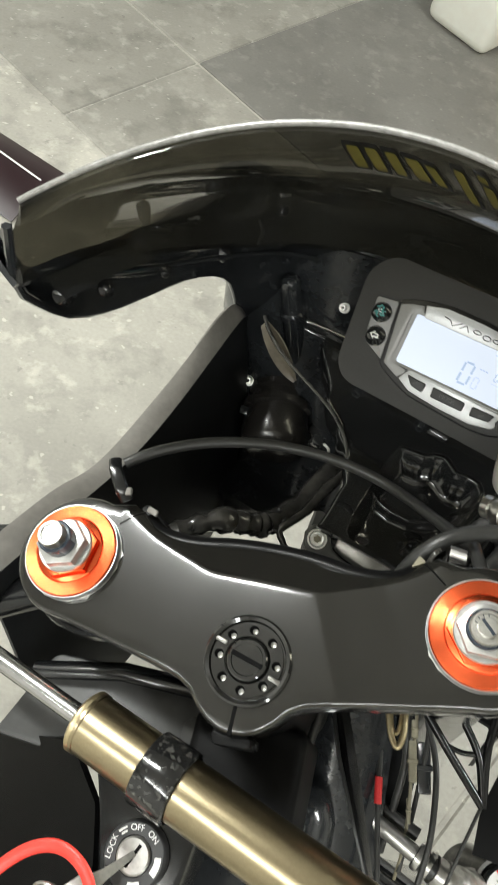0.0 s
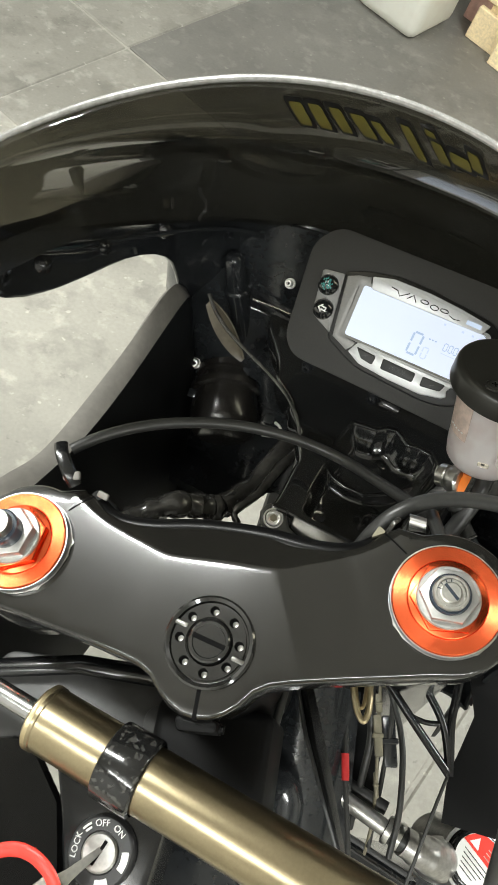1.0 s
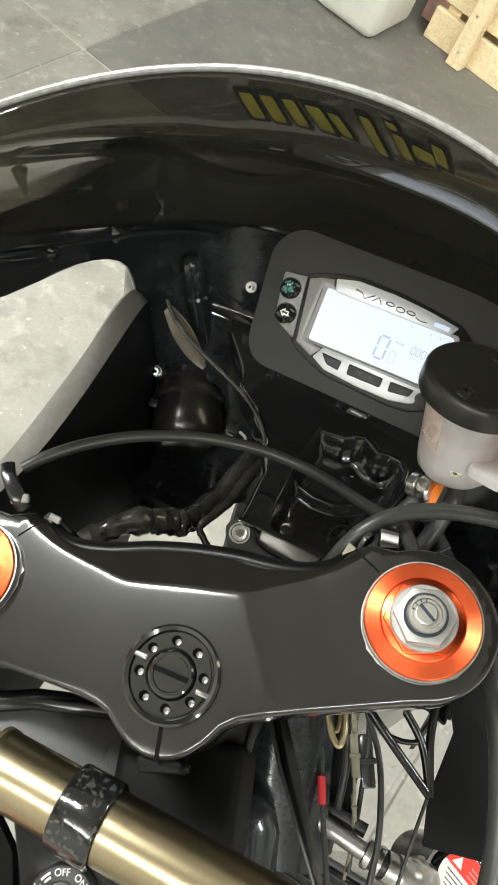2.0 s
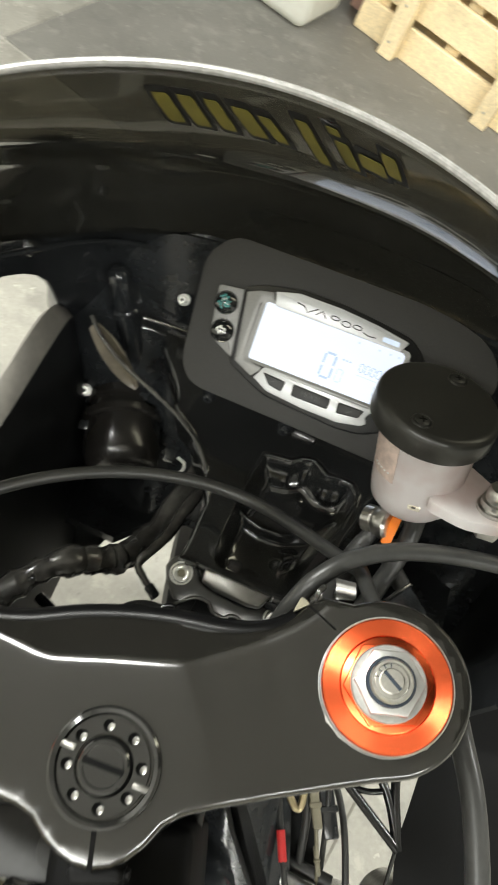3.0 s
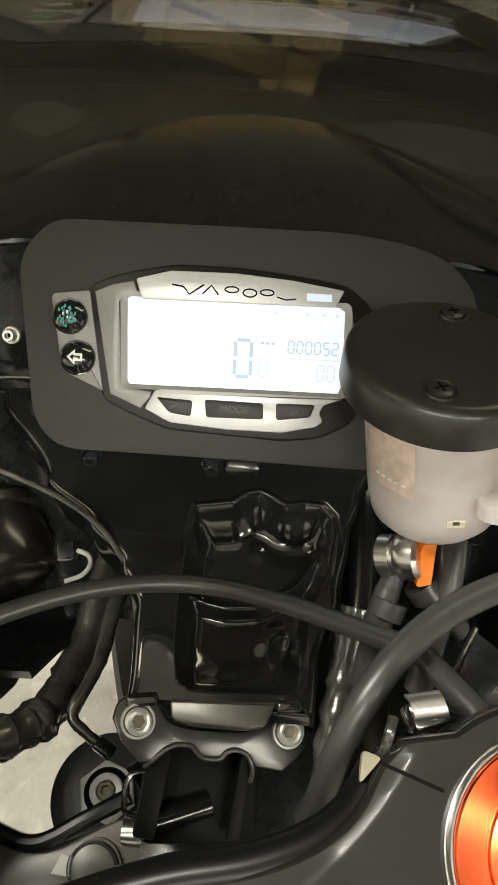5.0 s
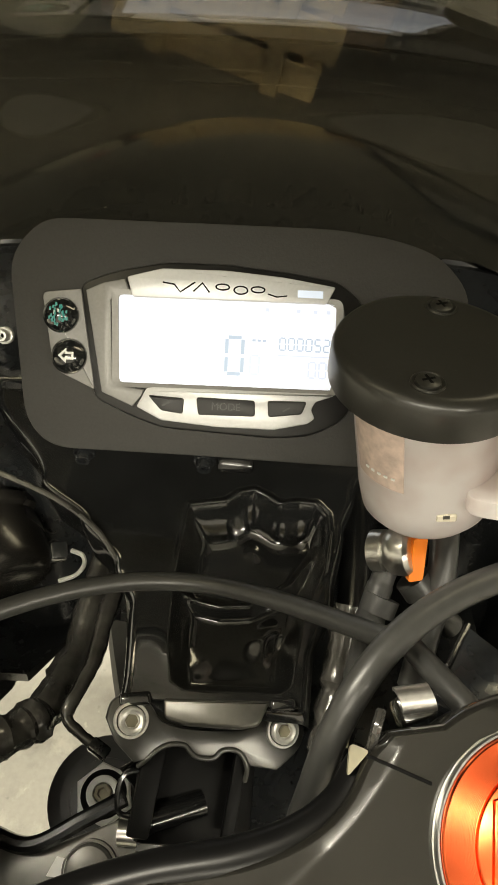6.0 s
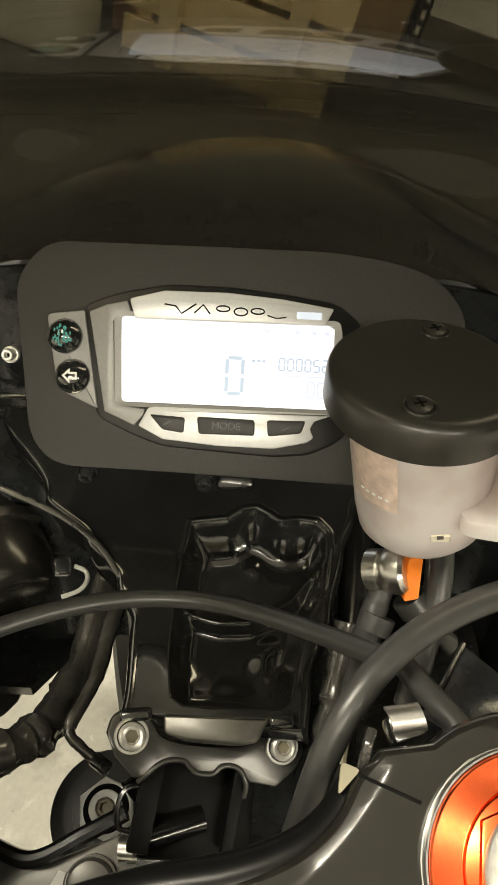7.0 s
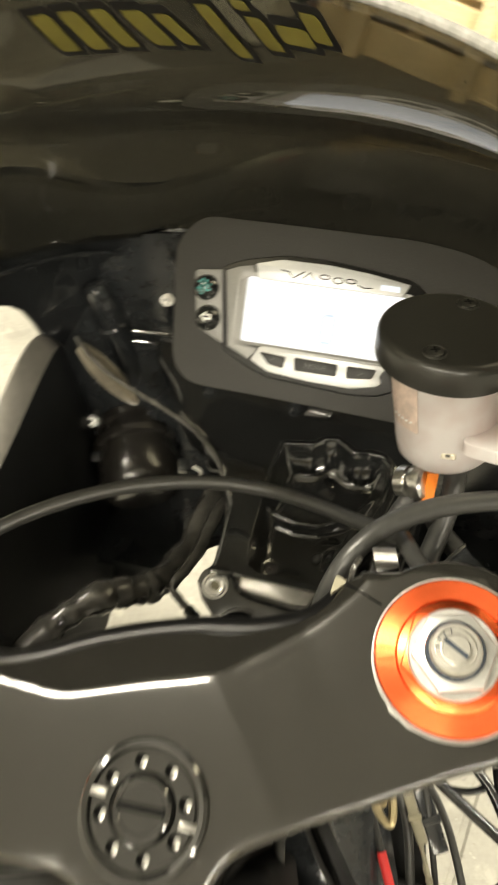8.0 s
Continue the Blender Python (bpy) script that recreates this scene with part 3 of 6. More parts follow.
LOW = [(-0.170, 0.032, 0.114), (-0.187, 0.081, 0.095), (-0.185, 0.145, 0.078), (-0.171, 0.211, 0.062), (-0.144, 0.278, 0.047), (-0.112, 0.318, 0.036), (-0.06, 0.345, 0.030), (0, 0.353, 0.027)]
CUT = [(-0.168, 0.028, 0.146), (-0.176, 0.036, 0.108), (-0.183, 0.056, 0.084), (-0.186, 0.082, 0.062), (-0.188, 0.117, 0.049), (-0.191, 0.153, 0.040), (-0.189, 0.194, 0.035), (-0.187, 0.227, 0.024), (-0.188, 0.253, 0.004), (-0.189, 0.269, -0.026), (-0.192, 0.289, -0.050)]


def windscreen():
    low = resample(spline(LOW), 33)
    low = low + mirrored(low[-2::-1])
    n = len(low)
    top = [edge_point(-0.170 + 0.340 * i / (n - 1)) for i in range(n)]
    rows = []
    for k in range(29):
        u = k / 28
        row = []
        for a, b in zip(top, low):
            p = Vector(a).lerp(Vector(b), u)
            out = Vector((p.x * 2.2, 0.10, 0.16)).normalized()
            x = p.x / 0.17
            calm = min(1.0, max(0.0, (x + 0.95) / 0.5))
            first = (0.0060, -0.0020, 0.0, 0.0)
            waves = ((0.0084, 0.0032, 0.0006), (-0.0069, 0.0020, -0.0002), (-0.0029, -0.0001, -0.0005), (-0.0031, -0.0007, -0.0005))
            row.append(p + out * sum((first[j] + calm * (a0 - first[j] + a1 * x + a2 * x * x)) * math.sin((j + 1) * math.pi * u) for j, (a0, a1, a2) in enumerate(waves)))
        rows.append(row)
    scr = part("windscreen", sheet(rows, 0.0032), M_SCREEN, BIKE, "smoked glossy acrylic windscreen", CHA, 60)
    path = [Vector(p) + Vector((0, -0.0006, 0.0008)) for p in top]
    part("screen_edge", tube(path, 0.0014, 10), M_EDGE, scr, "bright cut edge", CHA)
    return rows


SCREEN_ROWS = windscreen()


def screen_point(s, u):
    """A point on the inside of the screen: s across (0 left, 1 right), u down from the edge."""
    r = u * (len(SCREEN_ROWS) - 1)
    k = min(int(r), len(SCREEN_ROWS) - 2)
    q = s * (len(SCREEN_ROWS[0]) - 1)
    j = min(int(q), len(SCREEN_ROWS[0]) - 2)
    a = Vector(SCREEN_ROWS[k][j]).lerp(Vector(SCREEN_ROWS[k][j + 1]), q - j)
    b = Vector(SCREEN_ROWS[k + 1][j]).lerp(Vector(SCREEN_ROWS[k + 1][j + 1]), q - j)
    return a.lerp(b, r - k)


def sticker():
    """Printed mark on the screen: plain slanted blocks in its colours."""
    scr = bpy.data.objects["windscreen"]
    # s and u of the upper end, of the lower end, width
    blocks = [(0.338, 0.018, 0.352, 0.066, 0.015), (0.360, 0.018, 0.376, 0.066, 0.015), (0.384, 0.019, 0.401, 0.064, 0.014),
              (0.411, 0.022, 0.430, 0.062, 0.018), (0.434, 0.026, 0.453, 0.060, 0.013), (0.470, 0.014, 0.496, 0.070, 0.013),
              (0.500, 0.006, 0.504, 0.015, 0.012), (0.510, 0.022, 0.525, 0.056, 0.014), (0.540, 0.026, 0.546, 0.045, 0.026), (0.556, 0.008, 0.566, 0.036, 0.015)]
    for grow, lift, mat, nm in ((0.0042, 0.0038, M_STICKEROUT, "mark_outline"), (0.0, 0.0043, M_STICKER, "mark_block")):
        for s0, u0, s1, u1, w in blocks:
            rows = []
            for i in range(9):
                f = i / 8
                v = u0 - 2 * grow + (u1 - u0 + 4 * grow) * f
                mid = s0 + (s1 - s0) * (v - u0) / (u1 - u0)
                half = (w / 2 + grow) * (1 - 0.18 * abs(2 * f - 1) ** 8)
                row = []
                for j in range(5):
                    p = screen_point(mid + half * (j / 2 - 1), max(v, 0.001))
                    row.append(p + Vector((-p.x * 2.2, -0.10, -0.16)).normalized() * lift)
                rows.append(row)
            part(nm, sheet(rows, 0.0002), mat, scr, frame=CHA)


sticker()


# fairing: wing panels, cheeks with their flanges, nose
def fairing():
    for side in (1, -1):
        f = (lambda q: [Vector((side * p[0], p[1], p[2])) for p in q])
        low = resample(spline(LOW[:7]), 22)
        cut = resample(spline(CUT), 22)
        rows = []
        for k in range(7):
            u = k / 6
            rows.append(f([a.lerp(b, u) + Vector((-0.012 * math.sin(math.pi * u), 0, 0)) for a, b in zip(low, cut)]))
        wing = part("fairing_wing", sheet(rows, 0.003 * side), M_GLOSS, BIKE, "glossy black upper fairing side", CHA, 50)
        part("rolled_edge", tube(f(cut), 0.0022, 8), M_GLOSS, wing, frame=CHA)
        for sx, sy, sz, r in ((-0.176, 0.092, 0.083, 0.005), (-0.186, 0.070, 0.086, 0.007), (-0.180, 0.150, 0.066, 0.004), (-0.178, 0.214, 0.052, 0.006)):
            part("rivet", lathe([(r, 0), (r, 0.002), (r * 0.5, 0.0045), (0, 0.005)], 16, Matrix.Translation((side * (sx + 0.006), sy, sz)) @ pose(0, 0, 0, 20, side * 60)), M_BLACK, wing, frame=CHA)
        part("lip", tube(f([p.lerp(q, 0.28) + Vector((0.004, 0, 0)) for p, q in zip(low[4:18], cut[4:18])]), 0.0018, 8), M_GLOSS, wing, frame=CHA)
        # cheek: grey flange and the dark wall below it
        outer = spline([(-0.196, 0.292, -0.048), (-0.184, 0.247, -0.015), (-0.176, 0.165, -0.034), (-0.168, 0.0835, -0.046), (-0.166, 0.035, -0.036), (-0.165, -0.03, -0.034)])
        inner = spline([(-0.188, 0.289, -0.055), (-0.178, 0.260, -0.031), (-0.162, 0.161, -0.043), (-0.154, 0.097, -0.047), (-0.151, 0.035, -0.044), (-0.150, -0.03, -0.044)])
        if side < 0:
            keep = [i for i, p in enumerate(inner) if p.y > 0.122]
            outer, inner = [outer[i] for i in keep], [inner[i] for i in keep]
        ch = part("fairing_cheek", sheet([f(outer), f([a.lerp(b, 0.5) + Vector((0, 0, 0.0025)) for a, b in zip(outer, inner)]), f(inner)], 0.003), M_GREYEDGE, BIKE, "scuffed grey fairing flange", CHA, 50)
        drop = [inner]
        for k in range(1, 7):
            drop.append([p + Vector((0.012 * k / 6 + 0.008 * math.sin(math.pi * k / 6), 0.01 * k / 6, -(0.24 if side > 0 or p.y > 0.165 else 0.10) * k / 6)) for p in inner])
        part("inner_wall", sheet([f(r) for r in drop], 0.003), M_WALLIN, ch, "black moulded inner wall", CHA, 50)
    # nose: dark wall ahead of the gauge
    top = resample(spline([(-0.192, 0.286, -0.03), (-0.170, 0.292, 0.02), (-0.130, 0.302, 0.040), (-0.06, 0.325, 0.036), (0, 0.332, 0.034), (0.06, 0.325, 0.036), (0.130, 0.302, 0.040), (0.170, 0.292, 0.02), (0.192, 0.286, -0.03)]), 41)
    rows = [[p + Vector((0, 0.0, -0.30 * k / 8 * (1 - 0.22 * math.exp(-((p.x + 0.085) / 0.045) ** 4)))) + Vector((0, -0.05 * (k / 8) ** 2, 0)) for p in top] for k in range(9)]
    nose = part("nose_wall", sheet(rows, 0.003), M_INNER, BIKE, "black inner nose panel", CHA, 50)
    lowline = resample(spline(LOW[3:]), 21)
    lowline = lowline + mirrored(lowline[-2::-1])
    part("nose_shelf", sheet([resample(lowline, 41), top], 0.002), M_INNER, nose, frame=CHA, smooth=50)
    # outside skin: the nose runs on ahead of the screen, then turns down
    line = resample(spline(LOW), 31)
    line = line + [Vector(p) for p in mirrored(line[-2::-1])]
    tip = []
    for p in line:
        side = min(1.0, max(0.0, (p.y - 0.09) / 0.11))
        if p.y < 0.211:
            tip.append(Vector((p.x * (1.02 + 0.43 * side), p.y * 1.59, max(0.052, 0.118 - 0.45 * p.y))))
        else:
            f = min(1.0, (p.y - 0.211) / 0.10)
            tip.append(Vector((p.x * (1.45 - 0.05 * f), 0.645 - 10.6 * p.x * p.x, 0.052 * (1 - f * f * (3 - 2 * f)))))
    rows = [[p.lerp(q, k / 8) + Vector((0, 0, 0.010 * math.sin(math.pi * k / 8) - 0.003 * (1 - k / 8))) for p, q in zip(line, tip)] for k in range(9)]
    for u in (0.04, 0.10, 0.2, 0.4, 0.7, 1.0):
        row = []
        for q in tip:
            f = min(1.0, max(0.0, (q.y - 0.44) / 0.10))
            row.append(q + Vector((0.015 * u * (1 - f) * (1 if q.x < 0 else -1), f * (0.03 * math.sin(math.pi * u) - 0.10 * u * u), 0.004 - 0.006 * u - 0.234 * u * f)))
        rows.append(row)
    part("nose_skin", sheet(rows, 0), M_GLOSS, nose, frame=CHA, smooth=50)


fairing()


# steering head: top clamp
def clamp_outline():
    half = [(p.x, p.y) for p in spline([(0.0, 0.0565, 0), (0.020, 0.0555, 0), (0.040, 0.0525, 0), (0.055, 0.0530, 0), (0.066, 0.0570, 0), (0.074, 0.0640, 0), (0.082, 0.0680, 0)], 5)]
    half += disc_outline(0.105, 0.034, 0.0335, 110, -85, 36)
    half += [(0.100, -0.0005), (0.080, -0.0045), (0.060, -0.0085), (0.040, -0.0130), (0.031, -0.0155), (0.0245, -0.0190), (0.0190, -0.0255), (0.0130, -0.0305), (0.0070, -0.0335), (0.0, -0.0345)]
    return half + [(-x, y) for x, y in half[-2:0:-1]]


def crease(x):
    """How far forward the level part of the clamp reaches."""
    ax = abs(x)
    pts = [(0.0, 0.0378), (0.022, 0.0375), (0.029, 0.0382), (0.041, 0.0424), (0.053, 0.0468), (0.066, 0.0525), (0.078, 0.0600), (0.088, 0.0690), (0.094, 0.080), (0.2, 0.08)]
    for (a, ya), (b, yb) in zip(pts, pts[1:]):
        if ax <= b:
            f = (ax - a) / (b - a)
            i = pts.index((a, ya))
            y0, y3 = pts[max(0, i - 1)][1], pts[min(len(pts) - 1, i + 2)][1]
            if i > 5:
                return ya + (yb - ya) * f
            return 0.5 * (2 * ya + (yb - y0) * f + (2 * y0 - 5 * ya + 4 * yb - y3) * f * f + (3 * ya - y0 - 3 * yb + y3) * f ** 3)
    return 0.08


def fold_line(y):
    """Where the wings of the clamp bend down from its middle."""
    return 0.0315 - 0.40 * (y - 0.0239)


def clamp_top(x, y):
    over = y - crease(x)
    soft = 0.0007
    z = -0.40 * soft * math.log1p(math.exp(max(-40.0, min(40.0, over / soft))))
    d = abs(x) - fold_line(y)
    soft = 0.0009 + 0.25 * max(0.0, 0.002 - y) if x > 0 else 0.003
    z -= 0.060 * soft * math.log1p(math.exp(max(-40.0, min(40.0, d / soft))))
    if x > 0 and d > 0:
        z -= 0.0011 * (1 - math.exp(-d / 0.011))
    return z


def top_clamp():
    from mathutils.geometry import delaunay_2d_cdt
    out = clamp_outline()
    n = len(out)
    pts = [Vector(p) for p in out]
    # inset ring for the rounded edge
    ring = []
    for i in range(n):
        t = (pts[(i + 1) % n] - pts[i - 1]).normalized()
        ring.append(pts[i] + Vector((t.y, -t.x)) * 0.0022)
    verts = ring[:]
    edges = [(i, (i + 1) % n) for i in range(n)]
    inside = []
    bend = [(fold_line(y) + d, y) for y in [-0.030 + 0.0023 * k for k in range(28)] for d in (-0.0011, 0.0, 0.0011)]
    for i in range(120):
        x = -0.134 + 0.268 * i / 119
        ys = [-0.032 + 0.006 * j for j in range(17)]
        ys += [crease(x) + d for d in (-0.0045, -0.0027, -0.0016, -0.0008, 0.0, 0.0008, 0.0016, 0.0027, 0.0045)]
        for y in ys:
            q = Vector((x, y))
            k = min(range(n), key=lambda i: (ring[i] - q).length)
            t = (ring[(k + 1) % n] - ring[k - 1]).normalized()
            if (q - ring[k]).dot(Vector((t.y, -t.x))) > 0.0015:
                inside.append(q)
    for q in bend:
        q = Vector(q)
        k = min(range(n), key=lambda i: (ring[i] - q).length)
        t = (ring[(k + 1) % n] - ring[k - 1]).normalized()
        if q.y < crease(q.x) - 0.006 and (q - ring[k]).dot(Vector((t.y, -t.x))) > 0.004:
            inside = [p for p in inside if (p - q).length > 0.0007] + [q]
    verts += inside
    v, _, faces, *_ = delaunay_2d_cdt(verts, edges, [list(range(n))], 1, 1e-5)
    bm = bmesh.new()
    tops = [bm.verts.new((p.x, p.y, clamp_top(p.x, p.y))) for p in v]
    for f in faces:
        try:
            bm.faces.new([tops[i] for i in f])
        except ValueError:
            pass
    bmesh.ops.dissolve_degenerate(bm, dist=1e-6, edges=bm.edges)
    rim = [e for e in bm.edges if len(e.link_faces) == 1]
    bm2 = bm
    # edge: down and out in three steps
    loop = rim
    for dx, dz in ((0.0009, -0.0003), (0.0008, -0.0009), (0.0005, -0.0016), (0.0, -0.0195)):
        ext = bmesh.ops.extrude_edge_only(bm2, edges=loop)
        vs = [g for g in ext["geom"] if isinstance(g, bmesh.types.BMVert)]
        loop = [g for g in ext["geom"] if isinstance(g, bmesh.types.BMEdge)]
        for q in vs:
            # move away from the nearest stretch of outline
            best = min(range(n), key=lambda i: (pts[i] - q.co.xy).length)
            t = (pts[(best + 1) % n] - pts[best - 1]).normalized()
            q.co += Vector((-t.y * dx, t.x * dx, dz))
    c = part("top_clamp", bm, M_CLAMP, BIKE, "satin black top fork clamp", STE, 60)
    under = plate([(p[0] * 0.985, p[1]) for p in clamp_outline()], -0.0218, -0.0205)
    part("underside", under, M_CLAMPDARK, c, frame=STE)
    lip = [(-x, y, z) for x, y, z in ((0.0740, 0.0618, -0.0140), (0.066, 0.0560, -0.0125), (0.055, 0.0527, -0.0110), (0.040, 0.0526, -0.0108), (0.020, 0.0556, -0.0119))]
    lip += [(0.0, 0.0566, -0.0125)] + [(-x, y, z) for x, y, z in lip[::-1]]
    part("front_lip", tube(spline(lip, 10), 0.0052, 28), M_LIP, c, "rounded front edge, near-black for its dark reflection", STE, 60)
    # pinch slots beside the legs and behind the stem: black inlays for their shade
    for s in (1, -1):
        line = [Vector((s * (0.0745 + 0.0112 * f), 0.0640 - 0.0096 * f, 0)) for f in [k / 8 for k in range(9)]]
        part("pinch_slot", tube([p + Vector((0, 0, clamp_top(p.x, p.y) - 0.0001)) for p in line], 0.00045, 8), M_INK, c, frame=STE)
    part("pinch_slot", box(-0.0009, 0.0009, -0.0345, -0.0215, -0.02, 0.0003), M_INK, c, frame=STE, smooth=0)
    lug = plate(rounded([(-0.010, -0.0330), (0.010, -0.0330), (0.0105, -0.0385), (-0.0085, -0.0400)], 0.003), -0.019, -0.0045, 0.0018)
    part("pinch_lug", lug, M_VOID, c, frame=STE)
    socket_bolt("pinch_bolt", Matrix.Translation((0.0105, -0.0360, -0.012)) @ pose(0, 0, 0, 0, 90), 0.0022, 0.002, c, STE, M_VOID, "black pinch bolt")
    return c


CLAMP = top_clamp()


def stem_nut():
    from mathutils.geometry import delaunay_2d_cdt
    R = 0.0212
    m = Matrix.Translation((0.0008, -0.0005, 0.0004))
    nut = part("stem_nut", lathe([(R, -0.002), (R, 0.0016), (R - 0.0010, 0.0023), (R - 0.0026, 0.0014), (R - 0.0032, -0.0006), (0.0174, -0.0008), (0.0172, -0.0026)], 64, m), M_NUT, BIKE, "black slotted stem nut with eight drilled holes", STE, 30)
    part("core", lathe([(0.0112, -0.0026), (0.0108, -0.0004), (0.0104, 0.0004), (0.0098, 0.0022), (0.0090, 0.0028), (0.0078, 0.0028), (0.0074, 0.0024), (0, 0.0024)], 56, m), M_NUT, nut, "", STE, 30)
    # drilled ring between core and rim
    holes = [(0.0141 * math.cos(radians(44.5 + 45 * k)), 0.0141 * math.sin(radians(44.5 + 45 * k))) for k in range(8)]
    verts, edges = [], []
    for cx, cy, r, n in [(0, 0, 0.0171, 64), (0, 0, 0.0112, 48)] + [(x, y, 0.0023, 18) for x, y in holes]:
        k0 = len(verts)
        verts += [Vector((cx + r * math.cos(2 * math.pi * i / n), cy + r * math.sin(2 * math.pi * i / n))) for i in range(n)]
        edges += [(k0 + i, k0 + (i + 1) % n) for i in range(n)]
    v, _, faces, *_ = delaunay_2d_cdt(verts, edges, [], 0, 1e-6)
    bm = bmesh.new()
    tops = [bm.verts.new((p.x, p.y, 0.0015)) for p in v]
    for f in faces:
        q = sum((v[i] for i in f), Vector((0, 0))) / len(f)
        if 0.0112 < q.length < 0.0171 and all((q - Vector(h)).length > 0.0022 for h in holes):
            bm.faces.new([tops[i] for i in f])
    rim = [e for e in bm.edges if len(e.link_faces) == 1]
    ext = bmesh.ops.extrude_edge_only(bm, edges=rim)
    bmesh.ops.translate(bm, vec=(0, 0, -0.0022), verts=[g for g in ext["geom"] if isinstance(g, bmesh.types.BMVert)])
    bm.transform(m)
    part("drilled_ring", bm, M_NUT, nut, "", STE, 30)
    for k, (x, y) in enumerate(holes):
        # Shade in the holes is black colour; an offset pale disc is the glint.
        part("hole", lathe([(0.0023, 0.0014), (0.0022, 0.0006), (0.0021, -0.0002), (0, -0.00024)], 18, m @ Matrix.Translation((x, y, 0))), M_INK, nut, "drilled hole coloured black for shade, with a pale off-centre glint", STE, 40)
        part("drill_point", lathe([(0.0015, -0.00022), (0.0013, 0.0002), (0.0008, 0.0001), (0, -0.0001)], 18, m @ Matrix.Translation((x + 0.0006, y - 0.0005, 0))), M_LEDGE, nut, "", STE, 40)
    turn = m @ pose(0, 0, 0, 0, 0, -24)
    # uncut slot: a black bar laid on, shade put into its colour
    part("slot", box(-0.0082, 0.0082, -0.0011, 0.0011, 0.0018, 0.0030, m=turn @ pose(0, 0, 0, 0, 0, 9)), M_INK, nut, "", STE, 0)
    for s in (1, -1):
        part("notch", box(-0.0034, 0.0034, -0.0011, 0.0011, -0.0002, 0.0010, 0.0006, 2, m=turn @ Matrix.Translation((s * 0.0160, 0, 0.0008)) @ pose(0, 0, 0, 0, s * 6, 8)), M_LEDGE, nut, "bright worn notch", STE)


stem_nut()


def hexagon(r, z0, z1, bevel, m, n_turn=0):
    return plate([(r * math.cos(radians(60 * i + n_turn)), r * math.sin(radians(60 * i + n_turn))) for i in range(6)], z0, z1, bevel, 2, m)


def fork_cap(x, turn, tall):
    m = Matrix.Translation((x, 0.034, 0.0)) @ pose(0, 0, 0, 0, 0, turn)
    cap = part("fork_cap", lathe([(0.0257, -0.004), (0.0257, 0.0014), (0.0255, 0.0018), (0.0251, 0.0018), (0.0249, 0.0010)], 72, m), M_ALU, BIKE, "orange-red anodised fork cap with silver adjuster", STE)
    # turned face: fine concentric grooves
    face = [(0.0250, 0.0004), (0.0249, 0.0020), (0.0245, 0.0027)]
    face += [(0.0243 - 0.00008 * k, 0.0029 + 0.000030 * math.sin(0.5 * math.pi * k)) for k in range(78)]
    face += [(0.0180, 0.0028), (0.0178, 0.0034), (0.0174, 0.0037), (0, 0.0037)]
    part("ring", lathe(face, 96, m), M_RED, cap, "orange-red anodised ring", STE, 50)
    part("cap_hex", hexagon(0.0171, 0.0030, 0.0046 + 0.0040 * tall, 0.0008, m, 12), M_RED, cap, "", STE, 30)
    part("washer", lathe([(0.0143, 0.0040 + 0.004 * tall), (0.0143, 0.0058 + 0.004 * tall), (0.0138, 0.0064 + 0.004 * tall), (0, 0.0064 + 0.004 * tall)], 48, m), M_ZINC, cap, "pale zinc washer", STE)
    z = 0.0064 + 0.004 * tall
    part("hex_nut", hexagon(0.0133, z, z + 0.0038 + 0.0020 * tall, 0.0010, m, 5), M_ZINC, cap, "silver hexagon nut", STE, 30)
    z += 0.0040 + 0.0020 * tall
    h = 0.0035 + 0.0045 * tall
    if tall > 0.5:
        ad = part("adjuster", lathe([(0.0068, z), (0.0068, z + h + 0.0040), (0.0063, z + h + 0.0050), (0.0050, z + h + 0.0050), (0.0048, z + h + 0.0038), (0, z + h + 0.0038)], 40, m), M_STEEL, cap, "silver damping adjuster", STE)
        part("screw_blade", box(-0.0046, 0.0046, -0.0010, 0.0010, z + h + 0.0036, z + h + 0.0047, 0.0003, 1, m=m @ pose(0, 0, 0, 0, 0, -40)), M_BOLT, ad, "", STE, 0)
        part("band", lathe([(0.0086, z - 0.0005), (0.0086, z + h - 0.0006), (0.0080, z + h), (0.0066, z + h)], 40, m), M_BAND, ad, "dark blue-black band", STE)
    else:
        ad = part("adjuster", lathe([(0.0080, z - 0.001), (0.0080, z + 0.0036), (0.0074, z + 0.0044), (0.0064, z + 0.0044), (0.0060, z + 0.0036), (0.0046, z + 0.0036), (0.0044, z + 0.0052), (0.0040, z + 0.0056), (0, z + 0.0056)], 44, m), M_STEEL, cap, "silver damping adjuster", STE, 35)
        part("screw_slot", box(-0.0042, 0.0042, -0.0007, 0.0007, z + 0.0050, z + 0.00575, m=m @ pose(0, 0, 0, 0, 0, -40)), M_BAND, ad, "", STE, 0)
        for k in range(4):
            part("index_mark", box(-0.0002, 0.0002, 0.0048, 0.0062, z + 0.0035, z + 0.00385, m=m @ pose(0, 0, 0, 0, 0, 10 + 24 * k)), M_BAND, ad, "", STE, 0)
        part("band", lathe([(0.0092, z - 0.0008), (0.0092, z + 0.0014), (0.0088, z + 0.0020), (0.0078, z + 0.0020)], 40, m), M_BAND, ad, "dark blue-black band", STE)
    # paint chipped to bare metal round the bore
    rng = random.Random(7 if x > 0 else 8)
    lump = [max(0.0, rng.gauss(0.1, 0.55)) for _ in range(46)]
    rows = [[], []]
    for k in range(185):
        f = k / 184 * 46
        v = lump[int(f) % 46] * (1 - f % 1) + lump[(int(f) + 1) % 46] * (f % 1)
